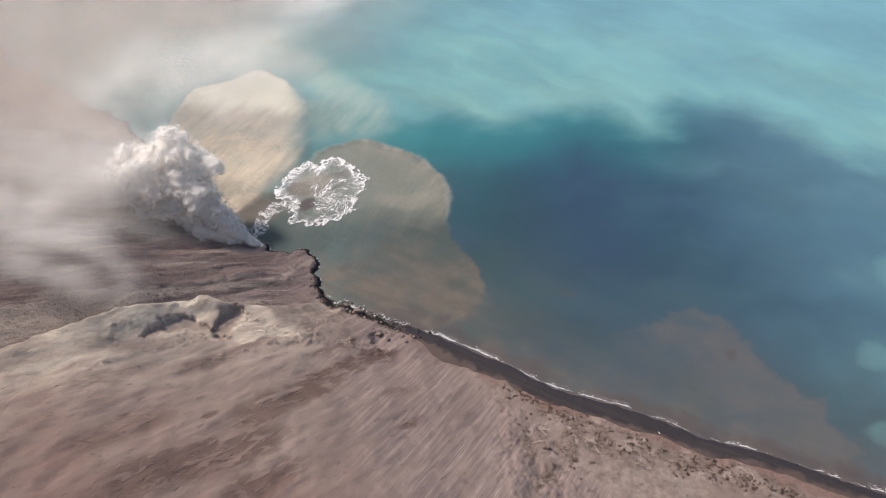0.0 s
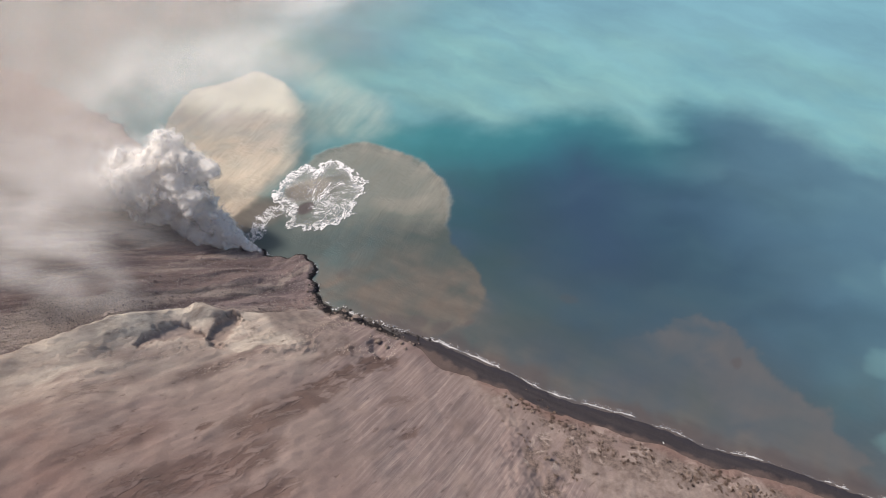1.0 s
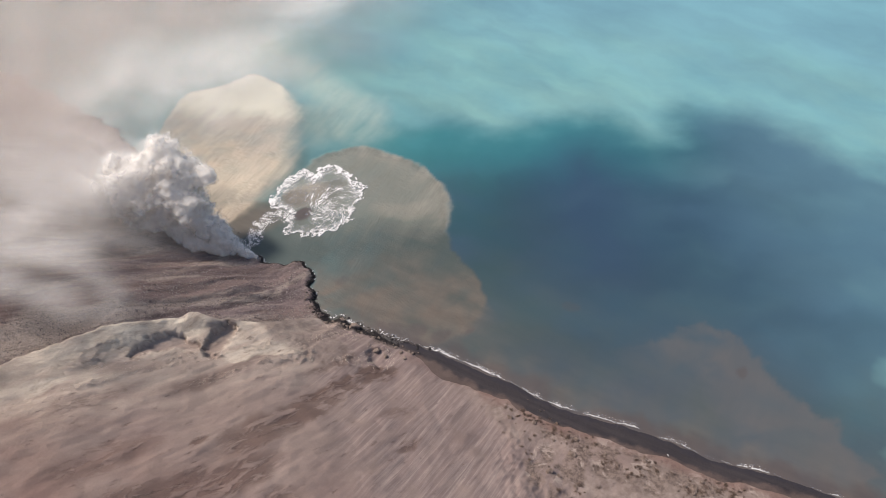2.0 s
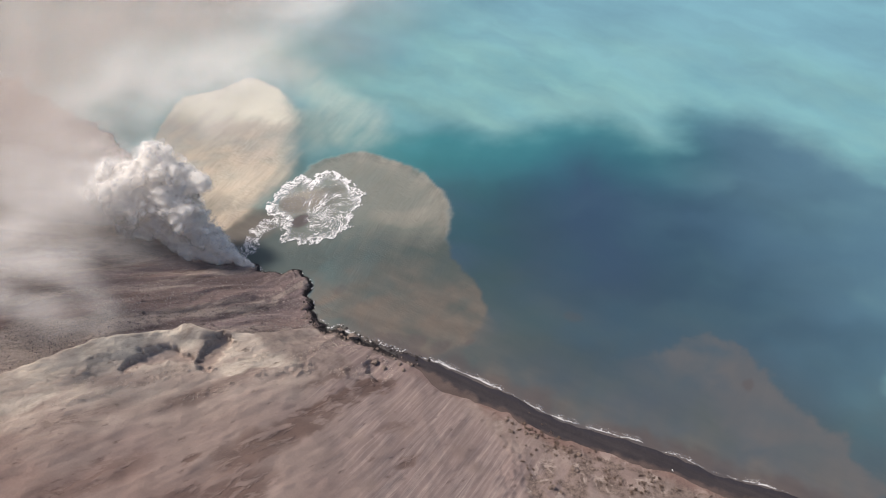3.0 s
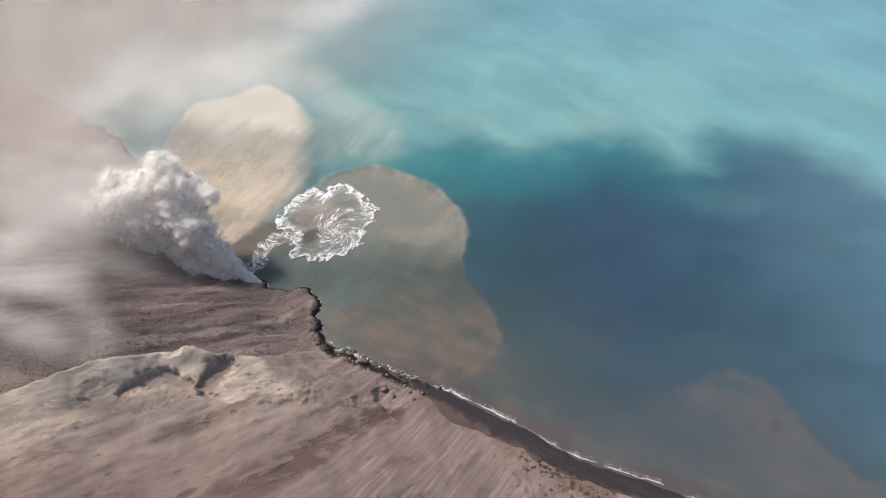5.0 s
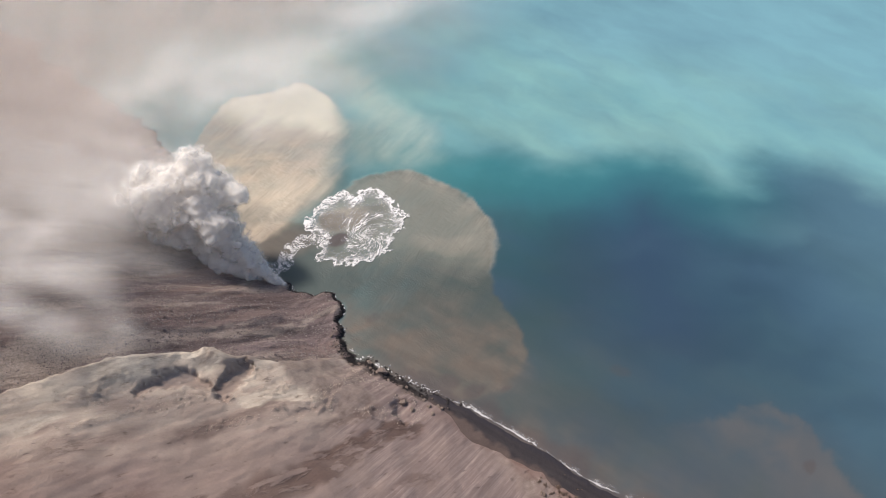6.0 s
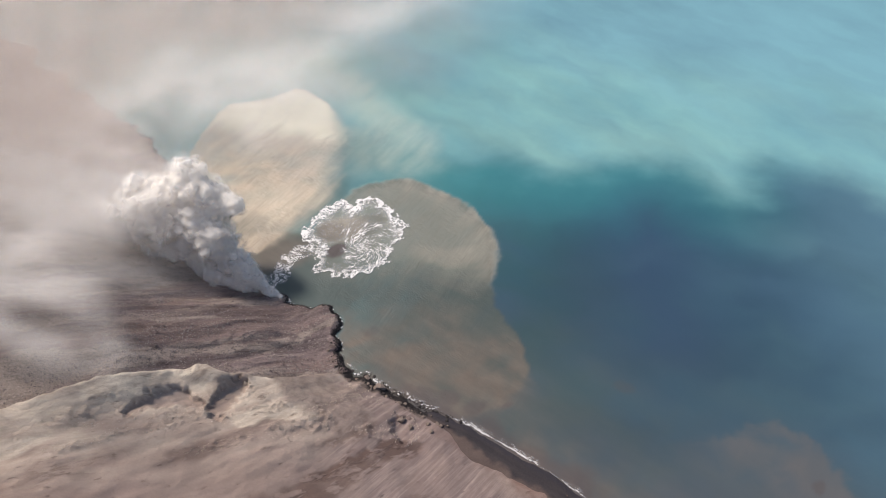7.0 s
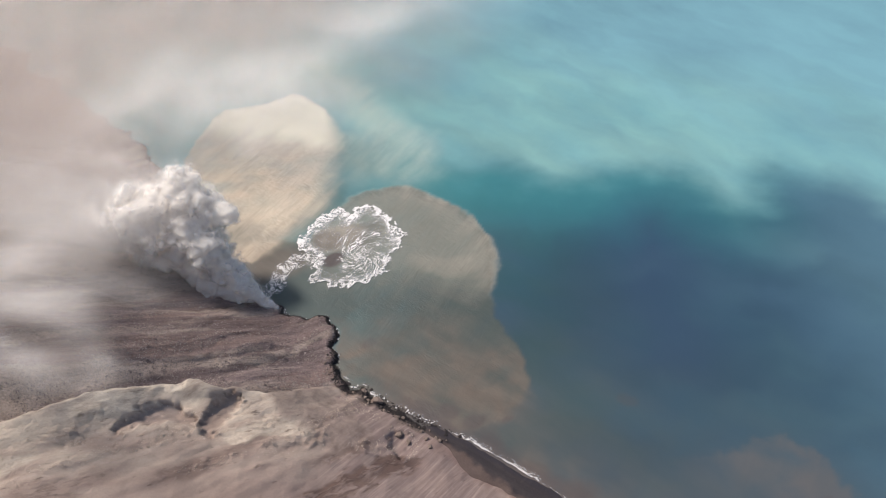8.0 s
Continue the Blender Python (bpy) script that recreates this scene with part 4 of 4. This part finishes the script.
def bits_material():
    m, t, s = nodes_of("clinker rubble")
    geo = t.nodes.new("ShaderNodeNewGeometry")
    r = t.nodes.new("ShaderNodeMapRange")
    r.inputs["From Min"].default_value, r.inputs["From Max"].default_value = 0.05, 0.95
    t.links.new(geo.outputs["Random Per Island"], r.inputs["Value"])
    col = blend(t, r.outputs["Result"], (0.165, 0.127, 0.118), (0.450, 0.375, 0.335))
    t.links.new(blend(t, grain(t, place(t), 0.7, 4), col, blend(t, 0.3, col, (0.05, 0.04, 0.04))), s.inputs["Base Color"])
    s.inputs["Roughness"].default_value = 0.9
    return m


CLINKER_BITS = bits_material()


def shrub_meshes(seed):
    """Bare leaning stems, and the tufts of small leaves on them."""
    r = random.Random(seed)
    stems, leaves = bmesh.new(), bmesh.new()
    for _ in range(11):
        a, lean = r.uniform(0, 6.28), r.uniform(0.2, 0.95)
        tip = Vector((math.cos(a) * lean, math.sin(a) * lean, r.uniform(0.3, 0.75)))
        side, up = Vector((-math.sin(a), math.cos(a), 0)) * 0.035, Vector((0, 0, 0.05))
        ring = [stems.verts.new(q) for q in (-side, side, up)] + [stems.verts.new(tip + 0.4 * q) for q in (-side, side, up)]
        for f in ((0, 1, 4, 3), (1, 2, 5, 4), (2, 0, 3, 5)):
            stems.faces.new([ring[k] for k in f])
        for _ in range(24):
            c = tip * r.uniform(0.4, 1.05) + Vector((r.gauss(0, 0.17), r.gauss(0, 0.17), r.gauss(0, 0.10)))
            u = Vector((r.gauss(0, 1), r.gauss(0, 1), r.gauss(0, 1))).normalized() * r.uniform(0.06, 0.14)
            w = u.orthogonal().normalized() * r.uniform(0.04, 0.09)
            leaves.faces.new([leaves.verts.new(c + q) for q in (-u, w, u, -w)])
    made = []
    for name, bm in (("shrub", stems), ("foliage", leaves)):
        for v in bm.verts:
            v.co.z = max(v.co.z, 0)
        made.append(bpy.data.meshes.new(name))
        bm.to_mesh(made[-1])
        bm.free()
    return made


def shrub_material():
    m, t, s = nodes_of("dry shrub")
    geo, info = t.nodes.new("ShaderNodeNewGeometry"), t.nodes.new("ShaderNodeObjectInfo")
    col = blend(t, geo.outputs["Random Per Island"], (0.098, 0.062, 0.046), (0.200, 0.136, 0.104))
    col = blend(t, times(t, info.outputs["Random"], 0.5), col, (0.150, 0.112, 0.092))
    t.links.new(col, s.inputs["Base Color"])
    s.inputs["Roughness"].default_value = 0.9
    return m


def shrubs():
    stuff = shrub_material()
    kinds = [shrub_meshes(k) for k in range(5)]
    for pair in kinds:
        for me in pair:
            me.materials.append(stuff)
    r = random.Random(8)
    clusters = ((52, 238, 16, 26), (68, 230, 12, 22), (86, 221, 10, 16), (98, 205, 9, 12), (124, 203, 11, 22), (150, 189, 13, 34), (170, 186, 12, 34), (192, 179, 12, 34), (212, 168, 11, 20), (52, 212, 8, 6), (80, 186, 12, 8))
    for cx, cy, spread, count in clusters:
        for _ in range(count):
            x, y = r.gauss(cx, spread * 0.55), r.gauss(cy, spread * 0.35)
            size = 0.7 + 1.9 * r.random() ** 1.6
            stem, leaf = r.choice(kinds)
            ob = new("shrub", stem)
            new("foliage", leaf).parent = ob
            ob.matrix_world = Matrix.Translation((x, y, surface(x, y) - 0.05)) @ pose(0, 0, 0, 0, 0, r.uniform(0, 360)) @ Matrix.Diagonal((size, size * r.uniform(0.5, 1.0), size * 0.6, 1))
            tagged(ob, "dry brown ash-dusted shrub on the slope above the beach", "shrub", "shrubs above the beach")


def outcrops():
    """Crumbling rocks among the shrubs above the beach."""
    kinds = [stone("rock", k + 31, 0.6, 0.42) for k in range(6)]
    for me in kinds:
        me.materials.append(OUTCROP)
    r = random.Random(12)
    for cx, cy, spread, count in ((56, 236, 16, 10), (82, 222, 12, 10), (104, 211, 9, 10), (128, 204, 9, 12), (152, 188, 12, 12), (178, 184, 12, 12), (204, 172, 10, 10), (70, 200, 12, 6)):
        for _ in range(count):
            x, y = r.gauss(cx, spread * 0.6), r.gauss(cy, spread * 0.35)
            if inside(np.array([x]), np.array([y]), LAND)[0] < 19:
                continue
            size = 0.7 + 2.0 * r.random() ** 2
            ob = new("rock", r.choice(kinds))
            ob.matrix_world = Matrix.Translation((x, y, surface(x, y) + 0.12 * size)) @ pose(0, 0, 0, 0, 0, r.uniform(0, 360)) @ Matrix.Diagonal((size, size * r.uniform(0.5, 0.9), size * 0.8, 1))
            tagged(ob, "crumbling brown rock among shrubs above the beach", "rock", "rocks above the beach")


def drift_log():
    bm = bmesh.new()
    bmesh.ops.create_cone(bm, cap_ends=True, segments=10, radius1=0.35, radius2=0.25, depth=1.5)
    bmesh.ops.rotate(bm, verts=bm.verts, matrix=Euler((radians(90), 0, 0)).to_matrix())
    bmesh.ops.bevel(bm, geom=bm.edges[:], offset=0.05, segments=1, affect="EDGES")
    me = bpy.data.meshes.new("driftwood")
    bm.to_mesh(me)
    bm.free()
    me.materials.append(rock_material("bleached wood", (0.62, 0.60, 0.56), (0.80, 0.78, 0.75), 0.5))
    ob = new("driftwood", me)
    ob.matrix_world = pose(140, 213, 0.24 * float(inside(np.array([140.0]), np.array([213.0]), LAND)[0]) + 0.32, 0, 0, 20)
    tagged(ob, "bleached white driftwood log on black sand", "driftwood")


# ---- steam and smoke: nested billowing skins of one density ----
def skin(field, level, origin, cell):
    """The surface at which a density on a grid passes the level, as quads."""
    f = field - level
    solid = f > 0
    corner = [(i, j, k) for i in (0, 1) for j in (0, 1) for k in (0, 1)]
    size = tuple(s - 1 for s in f.shape)
    cut = lambda a, c: a[c[0]:c[0] + size[0], c[1]:c[1] + size[1], c[2]:c[2] + size[2]]
    count = sum(cut(solid, c).astype(int) for c in corner)
    live = (count > 0) & (count < 8)
    where = np.argwhere(live)
    total, hits = np.zeros((len(where), 3)), np.zeros(len(where))
    for a in corner:
        for b in corner:
            if sum(abs(p - q) for p, q in zip(a, b)) == 1 and a < b:
                fa, fb = cut(f, a)[live], cut(f, b)[live]
                cross = (fa > 0) != (fb > 0)
                t = np.where(cross, fa / np.where(cross, fa - fb, 1), 0)[:, None]
                total += np.where(cross[:, None], np.array(a) * (1 - t) + np.array(b) * t, 0)
                hits += cross
    co = (where + total / hits[:, None]) * cell + origin
    index = np.full(size, -1)
    index[live] = np.arange(len(where))
    quads = []
    for axis in range(3):
        o1, o2 = [k for k in range(3) if k != axis]
        lo = [slice(None)] * 3
        hi = [slice(None)] * 3
        lo[axis], hi[axis] = slice(0, -1), slice(1, None)
        edge = np.argwhere(solid[tuple(lo)] != solid[tuple(hi)])
        edge = edge[(edge[:, o1] > 0) & (edge[:, o2] > 0) & (edge[:, o1] < size[o1]) & (edge[:, o2] < size[o2])]
        flip = solid[tuple(lo)][tuple(edge.T)]
        ring = []
        for d1, d2 in ((1, 1), (0, 1), (0, 0), (1, 0)):
            e = edge.copy()
            e[:, o1] -= d1
            e[:, o2] -= d2
            ring.append(index[tuple(e.T)])
        q = np.stack(ring, -1)
        if axis == 1:
            flip = ~flip
        q[~flip] = q[~flip][:, ::-1]
        quads.append(q)
    q = np.vstack(quads)
    return co, q[(q >= 0).all(1)]


def tube_density(x, y, z, spine):
    """1 on the spine (points with radii), 0 at the radius, falling on beyond it."""
    best = np.full(x.shape, -9.0)
    spine = rounded(spine, cuts=4)
    for (ax, ay, az, ar), (bx, by, bz, br) in zip(spine[:-1], spine[1:]):
        d = np.array((bx - ax, by - ay, bz - az))
        t = np.clip(((x - ax) * d[0] + (y - ay) * d[1] + (z - az) * d[2]) / (d @ d + 1e-9), 0, 1)
        dist = np.sqrt((x - ax - t * d[0]) ** 2 + (y - ay - t * d[1]) ** 2 + (z - az - t * d[2]) ** 2)
        best = np.maximum(best, 1 - dist / (ar + t * (br - ar)))
    return best


def cloud(name, spines, cell, billow, levels, material, label, names, fade, open_below=False):
    pts = np.array([p for s in spines for p in s], float)
    lo, hi = (pts[:, :3] - pts[:, 3:] * 1.6).min(0) - cell, (pts[:, :3] + pts[:, 3:] * 1.6).max(0) + cell
    x, y, z = np.meshgrid(*(np.arange(a, b, cell) for a, b in zip(lo, hi)), indexing="ij")
    density = np.max([tube_density(x, y, z, s) for s in spines], 0)
    for metres, amount in billow:
        near = 1 + (1.6 if metres < 6 else -0.6) * step(42, 8, np.abs(x - pts[0][0]))
        density = density + amount * near * (np.abs(perlin(x / metres, y / metres, z / metres)) * 2.0 - 0.45)
    for axis in range(3):
        for end in (0, -1):
            density[tuple(end if k == axis else slice(None) for k in range(3))] = -5
    root = tagged(new(name), label, "smoke")
    root.location = pts[0][:3]
    for (level, body), part_name in zip(levels, names):
        co, quads = skin(density, level, lo, cell)
        if open_below:
            a, b = co[quads[:, 2]] - co[quads[:, 0]], co[quads[:, 3]] - co[quads[:, 1]]
            up = np.cross(a, b)
            quads = quads[up[:, 2] > -0.2 * np.linalg.norm(up, axis=1)]
        me = mesh_of(part_name, co - pts[0][:3], quads, dict(body=body * fade(co)))
        me.materials.append(material)
        ob = new(part_name, me)
        ob.parent = root
    return root


def steam():
    spine = [(-140, 370, 0, 1.6), (-147, 372, 6, 2.6), (-156, 375, 12, 4.5), (-168, 379, 21, 8), (-180, 384, 32, 10.5), (-191, 391, 44, 13.5), (-199, 399, 57, 15.5), (-204, 406, 70, 14), (-205, 410, 80, 10)]
    lower = [(-161, 374, 8, 3), (-176, 374, 14, 6), (-192, 378, 20, 8), (-205, 385, 30, 10.5), (-215, 393, 44, 13)]
    knuckle = [(-196, 401, 54, 13), (-184, 406, 58, 10), (-174, 404, 58, 6)]
    shoulder = [(-199, 398, 54, 14), (-215, 399, 62, 15), (-229, 399, 68, 13), (-238, 399, 72, 9)]
    drift = [(-220, 394, 52, 18), (-246, 392, 60, 20), (-273, 393, 64, 22), (-300, 396, 66, 22), (-345, 400, 68, 22)]
    fade = lambda co: np.clip(1 - step(-212, -262, co[:, 0]) * 0.93, 0, 1) * (1 - 0.95 * step(-290, -345, co[:, 0])) * np.clip(1 - 0.45 * step(80, 104, co[:, 2]), 0, 1)
    cloud("steam_plume", [spine, lower, knuckle, shoulder, drift], 1.3, ((22.0, 0.46), (10.0, 0.34), (5.0, 0.22), (2.7, 0.10)), ((-0.24, 0.05), (-0.13, 0.10), (-0.04, 0.18), (0.05, 0.30), (0.14, 0.5), (0.28, 0.75)), STEAM,
          "billowing white steam column rising from the lava entry", ("veil", "veil", "veil", "veil", "billow", "billow"), fade)


def haze():
    """Soft banks of smoke, one above the other, each thinning out towards its rim."""
    bank = rounded([(-60, 860), (-120, 686), (-165, 618), (-215, 565), (-250, 510), (-264, 440), (-258, 380), (-268, 345), (-320, 305), (-520, 290), (-900, 450), (-900, 1000), (-60, 1000)], True)
    gx, gy = np.meshgrid(np.arange(-720, 80, 4.5), np.arange(215, 960, 4.5))
    inland = inside(gx, gy, LAND)
    slope = np.maximum(np.maximum(135.8 - 0.458 * gx - 0.553 * gy, 0), 10 * step(-30, 0, inland) + 0.17 * np.maximum(inland, 0))
    for _ in range(30):
        edged = np.pad(slope, 1, mode="edge")
        slope = (edged[:-2, 1:-1] + edged[2:, 1:-1] + edged[1:-1, :-2] + edged[1:-1, 2:] + 2 * slope) / 6
    d = inside(gx, gy, bank)
    rise = 7 * fbm(gx / 110, gy / 90, 3.0, 2)
    both = lambda a, b: 1 - (1 - a) * (1 - b)
    thin = 0.22 * step(-140, 0, d) * step(470, 560, gy) + 0.17 * step(0, 1, blob(gx, gy, -190, 545, 95, 75, 0))
    root = tagged(new("ash_smoke"), "pale beige ash smoke drifting over lava field and sea", "smoke")
    for k, (height, share) in enumerate((4 + 4.2 * n, 0.232) for n in range(8)):
        puff = fbm(gx / 70, gy / 70, 3.0 + 0.30 * k, 6, 0.55)
        amount = both(step(-70, 90, d + 65 * puff), 0.95 * step(0, 0.8, blob(gx + 20 * puff, gy + 20 * puff, -285, 402, 88, 60, 0)))
        amount = both(amount, thin * (0.8 + 0.8 * puff))
        for cx, cy, long, wide, much in ((-258, 302, 34, 28, 0.7), (-300, 322, 46, 40, 0.9), (-226, 296, 22, 16, 0.45), (-200, 320, 16, 12, 0.25), (-194, 258, 11, 12, 0.45), (-248, 268, 24, 20, 0.5),
                                         (-250, 348, 34, 24, 0.55), (-232, 250, 16, 12, 0.45), (-208, 246, 11, 11, 0.45), (-212, 284, 14, 12, 0.4), (-276, 352, 40, 26, 0.6)):
            torn = blob(gx + 16 * puff, gy + 12 * fbm(gx / 40, gy / 40, 9.0 + 0.15 * k, 4), cx, cy, long, wide, 20) + 1.0 * fbm(gx / 24, gy / 24, 4.0 + 0.12 * k, 5, 0.6)
            amount = both(amount, 0.8 * much * step(0, 1, torn) * step(0, 1.0, blob(gx + 10 * puff, gy, cx, cy, long * 1.7, wide * 1.8, 20)))
        amount = np.clip(amount * (1 - 0.5 * step(0, 1, blob(gx, gy, -268, 492, 40, 14, -42))), 0, 1)
        edged = np.pad(amount, 1, mode="edge")
        amount = (edged[:-2, 1:-1] + edged[2:, 1:-1] + edged[1:-1, :-2] + edged[1:-1, 2:] + 2 * amount) / 6
        above = slope + 8 + 0.9 * height
        z = 0.5 * (height + above) + np.sqrt(0.25 * (height - above) ** 2 + 200) + rise + 4 * np.abs(fbm(gx / 45, gy / 38, 5.0 + 0.4 * k, 4))
        sheet = new("bank", grid_mesh("bank", gx, gy, z, amount > 0.004, dict(body=share * amount, ash=both(step(-50, 90, d + 60 * fbm(gx / 120, gy / 90, 7.7, 3)), 0.22 * step(500, 400, gy)))))
        sheet.data.materials.append(SMOKE)
        sheet.parent = root


swirl()
surf()
boulders()
shingle()
rubble()
debris()
outcrops()
shrubs()
drift_log()
steam()
haze()
